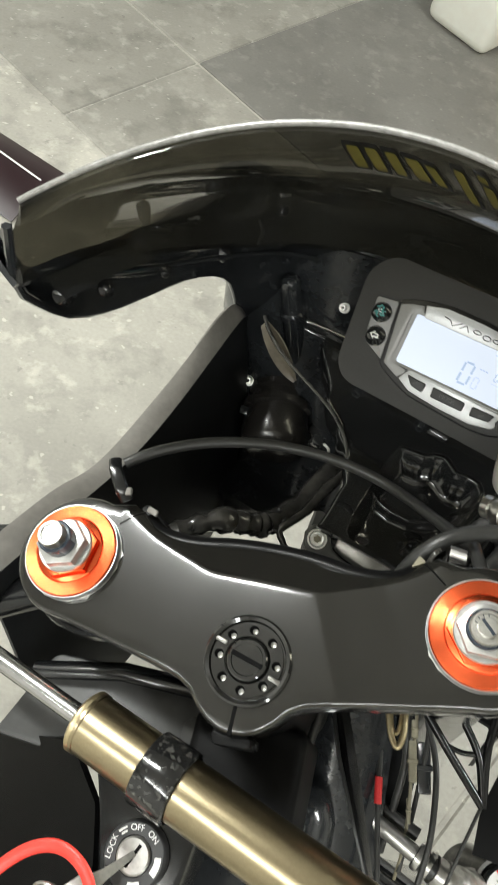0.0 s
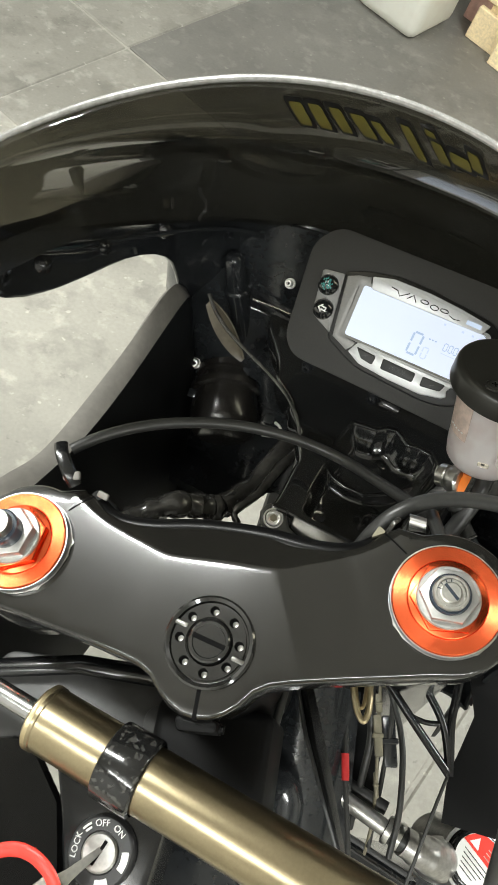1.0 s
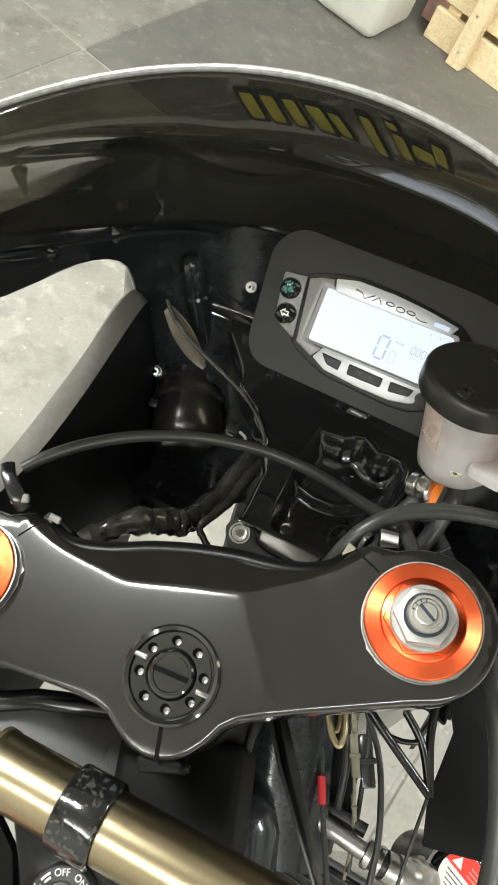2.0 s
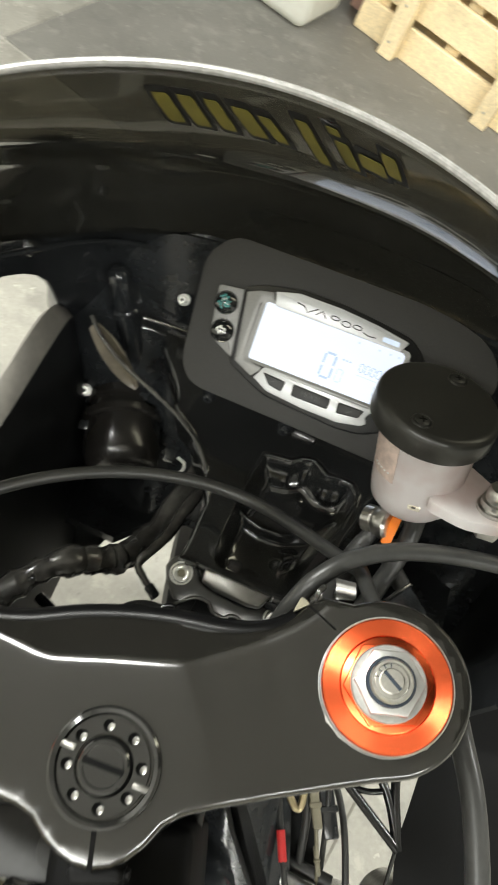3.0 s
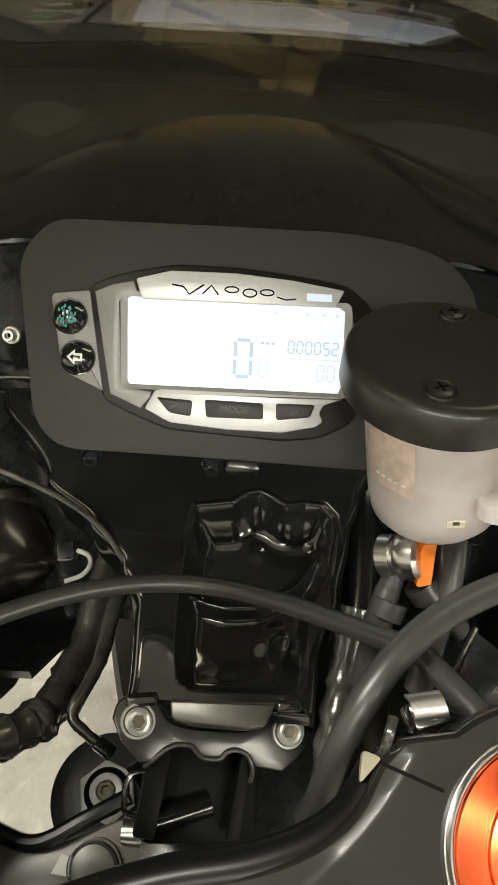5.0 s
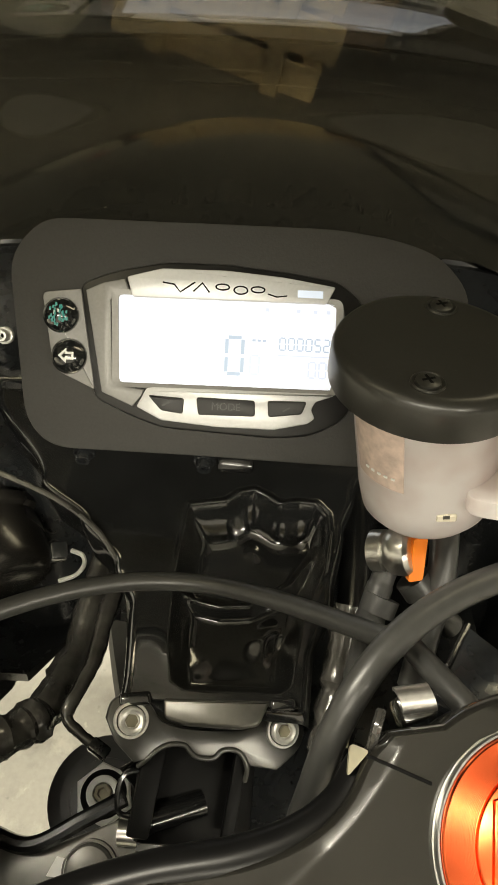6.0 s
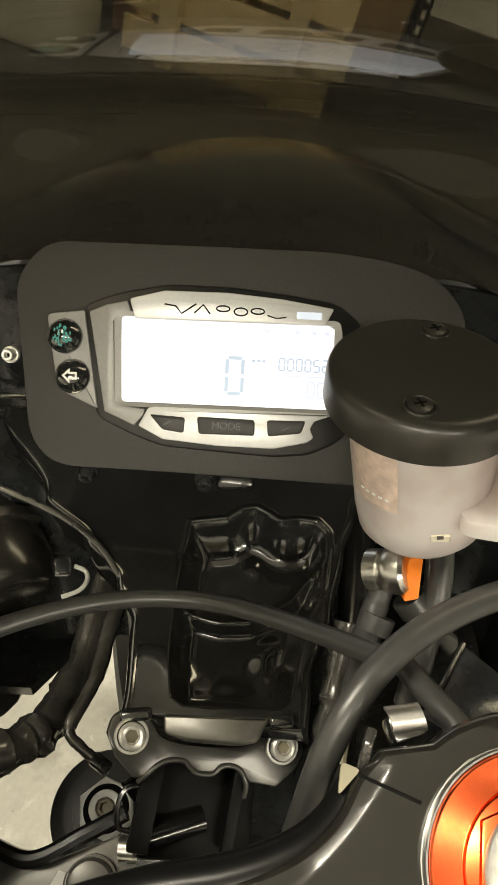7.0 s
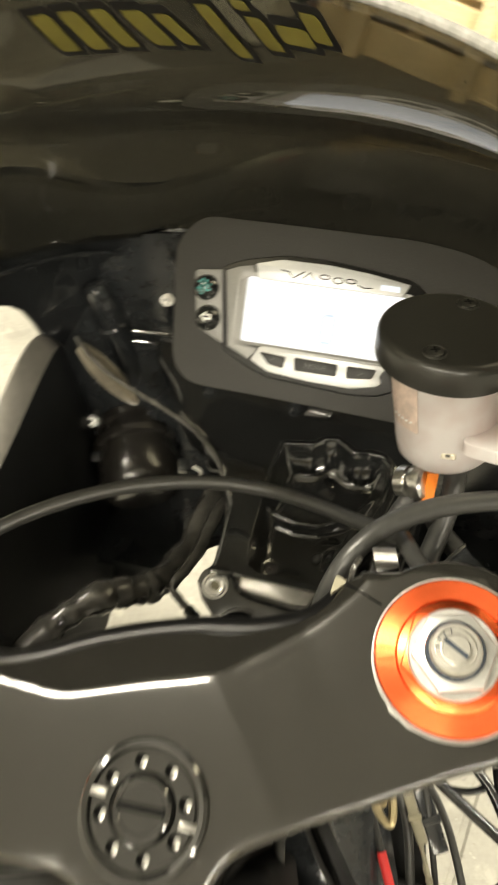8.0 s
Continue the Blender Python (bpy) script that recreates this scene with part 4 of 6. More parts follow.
        for row, r in zip(rows, (0.0256, 0.0259 + 0.0008 * v * v)):
            px, py = x + r * math.cos(2 * math.pi * k / 184), 0.034 + r * math.sin(2 * math.pi * k / 184)
            row.append((px, py, clamp_top(px, py) + 0.00025))
    part("chipped_edge", sheet(rows, 0.0002), M_ALU, cap, "bare metal where the paint has chipped", STE, 30)
    # the leg below, down to the wheel
    leg = part("fork_leg", tube([(x, 0.034, -0.022), (x, 0.034, -0.30), (x, 0.034, -0.62)], 0.0262, 28), M_BLACK, BIKE, "black fork leg", STE)
    part("lower_tube", tube([(x, 0.034, -0.40), (x, 0.034, -0.55), (x, 0.034, -0.66)], 0.0215, 24), M_CHROME, leg, "", STE)


fork_cap(-0.105, 10, 1.0)
fork_cap(0.105, -8, 0.15)


def front_wheel():
    c = STE @ Vector((0, 0.062, -0.60))
    ax = (STE.to_3x3() @ Vector((1, 0, 0))).normalized()
    # rolling radius so that the tyre touches the floor
    down = Vector((0, 0, -1)) - ax * Vector((0, 0, -1)).dot(ax)
    R = (c.z - 0.024 * abs(ax.z)) / abs(down.normalized().z) - 0.006
    m = Matrix.Translation(c) @ ax.to_track_quat("Z", "Y").to_matrix().to_4x4()
    prof = [(R - 0.075, -0.040), (R - 0.045, -0.047), (R - 0.020, -0.038), (R, 0.0), (R - 0.020, 0.038), (R - 0.045, 0.047), (R - 0.075, 0.040), (R - 0.075, -0.040)]
    w = part("front_wheel", lathe(prof, 64, m), M_TYRE, BIKE, "black front tyre")
    part("rim", lathe([(R - 0.074, -0.042), (R - 0.095, -0.038), (R - 0.10, 0), (R - 0.095, 0.038), (R - 0.074, 0.042)], 48, m), M_BLACK, w)
    part("hub", lathe([(0, -0.05), (0.03, -0.05), (0.03, 0.05), (0, 0.05)], 24, m), M_ALU, w)
    for k in range(6):
        a = radians(60 * k)
        part("spoke", bar(m @ Vector((0.025 * math.cos(a), 0.025 * math.sin(a), 0)), m @ Vector(((R - 0.095) * math.cos(a), (R - 0.095) * math.sin(a), 0)), 0.012, 10), M_BLACK, w)


front_wheel()


def steering_damper():
    a, b = Vector((-0.135, -0.0215, -0.012)), Vector((0.120, -0.1035, -0.012))
    d = (b - a).normalized()
    start = Vector((-0.0735, -0.0440, -0.012))
    m = along(start, start + d)
    L = 0.200
    dm = part("steering_damper", lathe([(0.0146, 0), (0.0157, 0.0012), (0.0157, 0.004), (0.0152, 0.0045), (0.0152, L - 0.004), (0.0145, L), (0, L)], 48, m), M_GOLD, BIKE, "gold anodised steering damper with bright rod", STE)
    part("end_ring", lathe([(0.0060, -0.0012), (0.0140, -0.0012), (0.0158, 0.0002), (0.0158, 0.0022), (0.0153, 0.003)], 48, m), M_BRASS, dm, "pale end ring", STE)
    part("rod", lathe([(0.0052, -0.110), (0.0052, 0.002), (0, 0.002)], 32, m), M_CHROME, dm, "bright piston rod", STE)
    cl = part("damper_clamp", lathe([(0.0162, 0.0385), (0.0175, 0.0392), (0.0178, 0.0400), (0.0178, 0.0575), (0.0175, 0.0583), (0.0162, 0.0590)], 48, m), M_WORN, dm, "glossy black damper clamp", STE)
    ear = box(-0.010, 0.010, -0.030, -0.012, 0.0405, 0.0570, 0.003, 2, m)
    part("ear", ear, M_BLACK, cl, "", STE)
    for k in range(6):
        an = radians(55 + 7 * (k % 3))
        part("worn_mark", box(-0.0012, 0.0012, -0.0003, 0.0003, 0.0425 + 0.0022 * k, 0.0437 + 0.0022 * k, m=m @ pose(0, 0, 0, 0, 0, 200 + 8 * (k % 3)) @ Matrix.Translation((0, 0.0178, 0))), M_PALE, cl, "", STE, 0)


steering_damper()


def clip_on(x, side):
    """Handlebar clamp round the fork leg below the top clamp, with its bar."""
    m = Matrix.Translation((x, 0.034, 0))
    k = part("handlebar_clamp", lathe([(0.0265, -0.060), (0.0350, -0.060), (0.0360, -0.058), (0.0360, -0.032), (0.0350, -0.030), (0.0265, -0.030)], 48, m), M_BLACK, BIKE, "black clip-on handlebar clamp", STE)
    part("lug", box(-0.010, 0.010, 0.030, 0.048, -0.058, -0.032, 0.003, 2, m @ pose(0, 0, 0, 0, 0, side * 35)), M_BLACK, k, "", STE)
    part("bar", bar((x + side * 0.030, 0.020, -0.046), (x + side * 0.230, -0.065, -0.075), 0.0110, 24), M_BLACK, k, "", STE)
    part("grip", bar((x + side * 0.120, -0.018, -0.059), (x + side * 0.235, -0.067, -0.0757), 0.0165, 24), M_RUBBER, k, "black rubber grip", STE)
    part("lever", tube(spline([(x + side * 0.035, 0.052, -0.045), (x + side * 0.090, 0.045, -0.052), (x + side * 0.160, 0.010, -0.062), (x + side * 0.230, -0.030, -0.070)]), 0.0050, 12, 0.6), M_BLACK, k, "", STE)


clip_on(-0.105, -1)


def ignition():
    c = Vector((-0.0420, -0.0975, -0.048))
    m = Matrix.Translation(c)
    lk = part("ignition_lock", lathe([(0.0165, -0.05), (0.0165, -0.003), (0.0158, -0.0008), (0.0150, 0), (0.0095, 0.0), (0.0092, -0.0012), (0, -0.0012)], 48, m), M_LOCK, BIKE, "black ignition lock with printed dial", STE)
    part("barrel", lathe([(0.0088, -0.0012), (0.0088, 0.0010), (0.0078, 0.0018), (0, 0.0018)], 40, m), M_ALU, lk, "brushed metal barrel", STE)
    part("key_slot", box(-0.0008, 0.0008, -0.0060, 0.0060, 0.0017, 0.0023, m=m @ pose(0, 0, 0, 0, 0, -25)), M_INK, lk, "", STE, 0)
    for text, ang, size in (("ON", 54, 0.0042), ("OFF", 98, 0.0042), ("LOCK", 174, 0.0042)):
        a = radians(ang)
        writing("dial_word", text, size, STE @ m @ Matrix.Translation((0.0124 * math.cos(a), 0.0124 * math.sin(a), 0.0003)) @ pose(0, 0, 0, 0, 0, ang - 90), M_WHITEINK, lk)
    for a0, a1, r0, r1 in ((10, -28, 0.0108, 0.0142), (140, 124, 0.0112, 0.0122), (142, 122, 0.0130, 0.0140), (-60, -88, 0.0112, 0.0140)):
        ring = disc_outline(0, 0, r1, a0, a1, 8) + disc_outline(0, 0, r0, a1, a0, 8)
        part("dial_mark", plate(ring, 0.0001, 0.0004, m=m), M_WHITEINK, lk, "", STE, 0)
    # Bracket drawn wide and black to cover floor that lies in shade.
    part("lock_bracket", plate(rounded([(-0.080, -0.056), (-0.020, -0.056), (-0.014, -0.080), (-0.020, -0.125), (-0.056, -0.125), (-0.068, -0.085)], 0.006), -0.090, -0.054, 0.002), M_BLACK, lk, "", STE)
    key = thing("ignition_key", STE @ (c + Vector((0, 0, 0.002))), "worn metal ignition key on a red strap loop", "key")
    top = c + Vector((-0.018, -0.020, 0.016))
    blade = plate(rounded([(-0.0012, 0), (0.0012, 0), (0.0026, 0.018), (0.0052, 0.030), (-0.0052, 0.030), (-0.0026, 0.018)], 0.001), -0.0009, 0.0009, 0.0003)
    part("blade", blade, M_STEEL, key, "", STE @ along(c + Vector((0.001, 0.002, 0.001)), top) @ pose(0, 0, 0, 90, 0, 0))
    part("bow", box(-0.0065, 0.0065, -0.0016, 0.0016, 0.022, 0.040, 0.0014, 2), M_ALU, key, "", STE @ along(c + Vector((0.001, 0.002, 0.001)), top))
    part("key_ring", tube([top + Vector((0.009 * math.cos(radians(a)) - 0.012, 0.006 * math.sin(radians(a)) - 0.004, 0.007 * math.sin(radians(a)))) for a in range(0, 361, 15)], 0.0009, 8), M_STEEL, key, "", STE)
    loop = spline([(-0.120, -0.150, -0.028), (-0.103, -0.122, -0.024), (-0.088, -0.106, -0.022), (-0.073, -0.0995, -0.020), (-0.059, -0.102, -0.018), (-0.050, -0.112, -0.020), (-0.052, -0.130, -0.026), (-0.070, -0.155, -0.032)], 10)
    part("strap", tube(loop, 0.0031, 12, 0.45), M_STRAP, key, "red woven strap loop", STE)


ignition()


# gauge
def gauge():
    mm = 0.001
    o = [(-83.5, 56.5), (-71, 71.8), (0, 72.2), (45, 72.2), (70, 69), (87, 63), (99, 48), (92, 10), (86, -20.5), (40, -20), (-8, -19), (-64.5, -18.5), (-75, -8)]
    g = part("dash_plate", plate([(x * mm, y * mm) for x, y in rounded(o, [9, 9, 9, 9, 9, 9, 9, 9, 9, 5, 5, 9, 9], 6)], -0.0072, -0.0048, 0.0006), M_PLATE, BIKE, "matt black sheet dash plate", GAU, 40)
    S = (lambda pts: [(x * mm, y * mm) for x, y in pts])
    gg = part("digital_gauge", plate(S(rounded([(-54, 46), (-45, 50), (-37, 52.5), (-20, 56), (4, 56), (27, 54), (46, 51.5), (56, 44), (60, 30), (57, 8), (50, -3), (38, -9), (24, -10.5), (-20, -8.5), (-32, -4.5), (-47, 2), (-54, 30)], 4)), -0.0052, -0.0012, 0.0012), M_HOUSING, BIKE, "digital speedometer with silver bezel and lit display", GAU)
    # tell-tale pod
    pod = part("telltale_pod", plate(S(rounded([(-68.5, 42), (-53.4, 44.0), (-46.6, 5.2), (-63, 12.4)], [2.5, 1, 1, 4])), -0.005, -0.0002, 0.0006), M_PEWTER, gg, "grey tell-tale pod", GAU)
    for cx, cy in ((-60.6, 33.3), (-56.9, 17.6)):
        part("lens", lathe([(0.0070, 0), (0.0068, 0.0012), (0.0062, 0.0010), (0.0058, 0.0014), (0.0045, 0.0032), (0.0025, 0.0043), (0, 0.0047)], 36, Matrix.Translation((cx * mm, cy * mm, 0))), M_LENS, pod, "dark domed lens", GAU)
    rng = random.Random(4)
    for k in range(34):
        a, r = rng.uniform(0, 6.28), 0.0040 * math.sqrt(rng.random())
        z = 0.0048 - 62 * r * r
        part("facet", box(-0.0003, 0.0003, -0.0006, 0.0006, -0.0002, 0.0001, m=Matrix.Translation((-0.0606 + r * math.cos(a), 0.0333 + r * math.sin(a), z)) @ pose(0, 0, 0, 0, 0, rng.uniform(-14, 14))), M_PALE if r < 0.0016 and k % 3 == 0 else M_GREENLENS, pod, "", GAU, 0)
    arrow = [(-3.2, 0), (0, 3.0), (0, 1.5), (2.8, 1.5), (2.8, -1.5), (0, -1.5), (0, -3.0)]
    hole = [(-1.9, 0), (-0.6, 1.2), (-0.6, 0.6), (2.0, 0.6), (2.0, -0.6), (-0.6, -0.6), (-0.6, -1.2)]
    bm = bmesh.new()
    va = [bm.verts.new((-0.0569 + x * mm, 0.0176 + y * mm, 0.0046)) for x, y in arrow]
    vb = [bm.verts.new((-0.0569 + x * mm, 0.0176 + y * mm, 0.0048)) for x, y in hole]
    for i in range(7):
        j = (i + 1) % 7
        bm.faces.new((va[i], va[j], vb[j], vb[i]))
    part("arrow_mark", bm, M_PALE, pod, "pale arrow", GAU, 0)
    # side frame of the bezel, left and right of the display
    left = [(-51.2, 43.4), (-44.5, 46.6), (-36.4, 48.4), (-34.6, 44.2), (-39, 43.2), (-41.5, 40), (-39.5, 10), (-36.5, 7.2), (-27.5, 6.2), (-28, 3.8), (-31.5, -0.6), (-43.6, 4.4)]
    part("bezel_side", plate(S(left), -0.0015, 0.0008, 0.0005), M_PEWTER, gg, "grey bezel side", GAU)
    inner = [(-38.6, 42.4), (45.6, 42.4), (46.4, 9.2), (-37.0, 8.4)]
    outer = [(-41.2, 44.2), (48.2, 44.2), (48.8, 7.4), (-39.4, 6.8)]
    ri, ro = rounded(inner, 2.2, 5), rounded(outer, 3.4, 5)
    bm = bmesh.new()
    loops = [[bm.verts.new((x * mm, y * mm, z)) for x, y in ring] for ring, z in ((ri, 0.0000), (ri, 0.0010), (ro, 0.0014), (ro, -0.001))]
    for la, lb2 in zip(loops, loops[1:]):
        for i in range(len(la)):
            j = (i + 1) % len(la)
            bm.faces.new((la[i], la[j], lb2[j], lb2[i]))
    part("display_frame", bm, M_PEWTER, gg, "grey frame round the display", GAU, 40)
    right = [(42.6, 42.6), (48.6, 40.6), (49.8, 31), (47.0, 8.0), (44.6, 8.8), (45.8, 12), (47.0, 38), (45.6, 41)]
    part("bezel_side", plate(S(right), -0.0015, 0.0008, 0.0004), M_PEWTER, gg, "", GAU)
    top = [(-35.4, 49.2), (-22, 52.9), (3, 53.2), (25, 51.6), (45, 48.8), (41.8, 42.2), (-33, 41.6)]
    tb = part("bezel_top", plate(S(rounded(top, 1.0, 3)), -0.0012, 0.0016, 0.0006), M_SILVER, gg, "silver bezel top", GAU)
    bot = [(-29.8, -0.6), (-26.2, 6.6), (-24, 7.4), (10, 7.8), (44, 8.0), (46.5, 7.2), (39.5, 4.6), (38.0, 1.5), (39.6, -1.8), (37, -4.0), (24, -7.0), (2, -7.0), (-20, -5.4)]
    bb = part("bezel_bottom", plate(S(rounded(bot, 0.8, 3)), -0.0012, 0.0016, 0.0006), M_SILVER, gg, "silver bezel bottom", GAU)
    for pts in ([(-25.4, 4.2), (-11.3, 3.6), (-11.6, -2.6), (-20, -1.6)], [(-6.6, 4.2), (16.2, 4.0), (16.4, -2.2), (-5.6, -2.6)], [(21.0, 4.2), (36.2, 4.6), (34.5, -0.4), (21.6, -2.2)]):
        part("button", plate(S(rounded(pts, 1.2, 4)), 0.0008, 0.0025, 0.0006), M_BUTTON, bb, "black rubber button", GAU)
    for cx, w in ((-18.2, 1.6), (28.4, 1.6)):
        part("button_mark", box(-w * mm, w * mm, -0.0003, 0.0003, 0.0025, 0.0027, m=Matrix.Translation((cx * mm, 0.0011, 0)) @ pose(0, 0, 0, 0, 0, 28)), M_FRAME, bb, "", GAU, 0)
    writing("button_word", "MODE", 0.0040, GAU @ Matrix.Translation((0.0050, 0.0009, 0.0027)), M_FRAME, bb)
    # maker's mark as plain thin strokes: two chevrons, three rings and a tail
    def stroke(pts, w):
        part("mark_stroke", tube([(x * mm, y * mm, 0.0017) for x, y in pts], w * mm, 6, 0.3), M_INK, tb, "", GAU)

    stroke([(-21.5, 47.6), (-17.0, 47.0), (-14.6, 44.2), (-9.0, 48.2)], 0.34)
    stroke([(-9.6, 44.6), (-6.2, 48.0), (-3.4, 44.5)], 0.34)
    for cx, cy, rx, ry in ((1.6, 46.8, 2.6, 1.1), (8.6, 45.9, 2.6, 1.5), (15.2, 46.4, 2.6, 1.1)):
        stroke([(cx + rx * math.cos(radians(20 * k)), cy + ry * math.sin(radians(20 * k))) for k in range(19)], 0.30)
    stroke([(19.0, 45.0), (22.5, 44.0), (26.5, 44.6)], 0.28)
    part("mini_window", box(0.0305, 0.0402, 0.0442, 0.0470, 0.0016, 0.0019, 0.0001, 1), M_SEGLIGHT, tb, "", GAU)
    # display
    lcd = part("display", plate(S(rounded([(-38.5, 42.6), (45.6, 42.6), (46.2, 9.4), (-37.2, 8.6)], 2)), -0.0020, 0.0002), M_LCD, gg, "lit pale blue liquid crystal display", GAU)

    def digit(ch, x, y, h, w, mat, th):
        on = {"0": "abcdef", "1": "bc", "2": "abged", "3": "abgcd", "4": "fgbc", "5": "afgcd", "6": "afgedc", "7": "abc", "8": "abcdefg", "9": "abcdfg"}[ch]
        seg = {"a": ((0, h), (w, h)), "b": ((w, h), (w, h / 2)), "c": ((w, h / 2), (w, 0)), "d": ((0, 0), (w, 0)), "e": ((0, 0), (0, h / 2)), "f": ((0, h / 2), (0, h)), "g": ((0, h / 2), (w, h / 2))}
        for s in on:
            (ax, ay), (bx, by) = seg[s]
            l = math.hypot(bx - ax, by - ay)
            ux, uy = (bx - ax) / l, (by - ay) / l
            a0, b0 = 0.10 * l, 0.90 * l
            pts = [(x + ax + ux * t - uy * k * th, y + ay + uy * t + ux * k * th) for t, k in ((a0, -0.5), (b0, -0.5), (b0, 0.5), (a0, 0.5))]
            part("segment", plate(pts, 0.0003, 0.00042), mat, lcd, "", GAU, 0)

    digit("0", 0.0042, 0.0140, 0.0140, 0.0062, M_SEG, 0.0013)
    digit("0", 0.0135, 0.0142, 0.0072, 0.0034, M_SEGLIGHT, 0.0008)
    for i, ch in enumerate("000052"):
        digit(ch, 0.0246 + 0.0034 * i, 0.0240, 0.0046, 0.0022, M_SEG, 0.0005)
    for i, ch in enumerate("00"):
        digit(ch, 0.0362 + 0.0040 * i, 0.0138, 0.0060, 0.0027, M_SEGLIGHT, 0.0006)
    part("rule", box(0.0240, 0.0450, 0.0217, 0.0221, 0.0003, 0.0005), M_SEGLIGHT, lcd, "", GAU, 0)
    for x in (0.0140, 0.0160, 0.0180):
        part("unit_mark", box(x, x + 0.0012, 0.0268, 0.0276, 0.0003, 0.0005), M_SEG, lcd, "", GAU, 0)
    for x in (0.0185, 0.0305, 0.0370, 0.0420):
        part("icon", box(x, x + 0.0014, 0.0385, 0.0397, 0.0003, 0.0005), M_SEGLIGHT, lcd, "", GAU, 0)
    # fixings
    socket_bolt("plate_screw", Matrix.Translation((-0.100, 0.276, 0.012)) @ pose(0, 0, 0, 60), 0.0032, 0.006, g, CHA)
    for u, v in ((-52, -20), (-3, -21)):
        socket_bolt("plate_screw", Matrix.Translation((u * mm, v * mm, -0.010)) @ pose(0, 0, 0, 50), 0.0036, 0.005, g, GAU, M_GLOSS, 'dark fixing screw')
    part("stay_strip", box(-0.002, 0.013, -0.0065, 0.0005, -0.018, -0.0075, 0.002, 2, Matrix.Translation((0.004, -0.019, 0))), M_BLACK, g, "", GAU)
    for dz in (0, -0.008):
        part("support_rod", bar((-0.131, 0.2836, -0.020 + dz), (-0.086, 0.306, -0.034 + dz), 0.0012, 10), M_CHROME, g, "", CHA)


gauge()


# brake fluid reservoir
def reservoir():
    c = Vector((0.0672, 0.1762, 0))
    m = Matrix.Translation(c)
    top = 0.0832
    R = 0.0292
    lean = CHA @ Matrix.Translation((c.x, c.y, top)) @ pose(0, 0, 0, -4.5, -7, 0) @ Matrix.Translation((-c.x, -c.y, -top))
    body = part("brake_reservoir", lathe([(0, top - 0.0615), (0.0130, top - 0.0615), (0.0178, top - 0.0600), (0.0205, top - 0.0565), (0.0216, top - 0.0490), (0.0236, top - 0.0130), (0.0250, top - 0.0120), (0.0250, top - 0.0080), (0.0220, top - 0.0080), (0.0205, top - 0.048), (0.0160, top - 0.056), (0, top - 0.0565)], 56, m), M_RES, BIKE, "milky white brake fluid reservoir with black lid", lean)
    lid = part("lid", lathe([(0.0262, top - 0.0128), (R, top - 0.0127), (R + 0.0002, top - 0.0118), (R, top - 0.0034), (R - 0.0004, top - 0.0020), (R - 0.0012, top - 0.0009), (R - 0.0024, top - 0.0002), (R - 0.0040, top), (0, top + 0.0002)], 72, m), M_LID, body, "black screw-down lid", CHA)
    for x, y in ((0.0623, 0.1564), (0.0719, 0.1958)):
        sc = part("lid_screw", lathe([(0.0048, -0.0010), (0.0048, 0.0002), (0.0044, 0.0006), (0.0040, 0.0002), (0.0036, -0.0003), (0.0034, 0.0008), (0.0022, 0.0013), (0, 0.0014)], 28, Matrix.Translation((x, y, top + 0.0002))), M_LID, lid, "black cross-head screw", CHA)
        for a in (20, 110):
            part("cross", box(-0.0019, 0.0019, -0.0004, 0.0004, 0.0010, 0.0016, m=Matrix.Translation((x, y, top)) @ pose(0, 0, 0, 0, 0, a)), M_INK, sc, "", CHA, 0)
    lb = []
    for k in range(2):
        z = top - 0.0160 - 0.0230 * k
        lb.append([c + Vector(((0.0240 - 0.0020 * k) * math.cos(radians(a)), (0.0240 - 0.0020 * k) * math.sin(radians(a)), z)) - Vector((0, 0, 0)) for a in range(196, 250, 6)])
    part("label", sheet(lb, 0.0002), M_LABEL, body, "faded brown label", lean)
    for k in range(5):
        a = radians(212 + 6 * k)
        part("print_bar", box(-0.0006, 0.0006, -0.0002, 0.0002, -0.0003, 0.0003, m=Matrix.Translation(c + Vector((0.0232 * math.cos(a), 0.0232 * math.sin(a), top - 0.034))) @ pose(0, 0, 0, 0, 0, math.degrees(a) + 90)), M_WHITEINK, body, "", lean, 0)
    mw = Matrix.Translation(c + Vector((0.003, -0.0217, top - 0.0475)))
    part("level_window", box(-0.0030, 0.0030, -0.0005, 0.0006, -0.0014, 0.0014, 0.0004, 1, m=mw), M_TAPEPALE, body, "small pale level window", lean)
    part("level_line", box(-0.0012, 0.0008, -0.0008, 0.0007, 0.0002, 0.0012, m=mw), M_YOKE, body, "", lean, 0)
    arm = part("arm", plate([(x, y) for x, y in rounded([(0.074, 0.152), (0.094, 0.146), (0.113, 0.150), (0.116, 0.165), (0.104, 0.176), (0.088, 0.190)], 0.006)], top - 0.044, top - 0.038, 0.0012), M_RES, body, "white mounting arm", lean)
    b0 = Vector((0.1045, 0.160, top - 0.038))
    part("arm_bolt", lathe([(0.0085, 0), (0.0085, 0.0020), (0.0072, 0.0024), (0.0072, 0.0055), (0.0060, 0.0060), (0.0060, 0.0110), (0.0050, 0.0125), (0, 0.0125)], 32, Matrix.Translation(b0)), M_STEEL, arm, "steel bolt with washer", lean)
    part("arm_nut", lathe([(0.0075, -0.014), (0.0075, -0.0065), (0, -0.0065)], 6, Matrix.Translation(b0)), M_STEEL, arm, "", lean)
    # outlet: steel banjo, orange clip, rubber pipe
    o = Vector((0.0655, 0.1580, 0.0140))
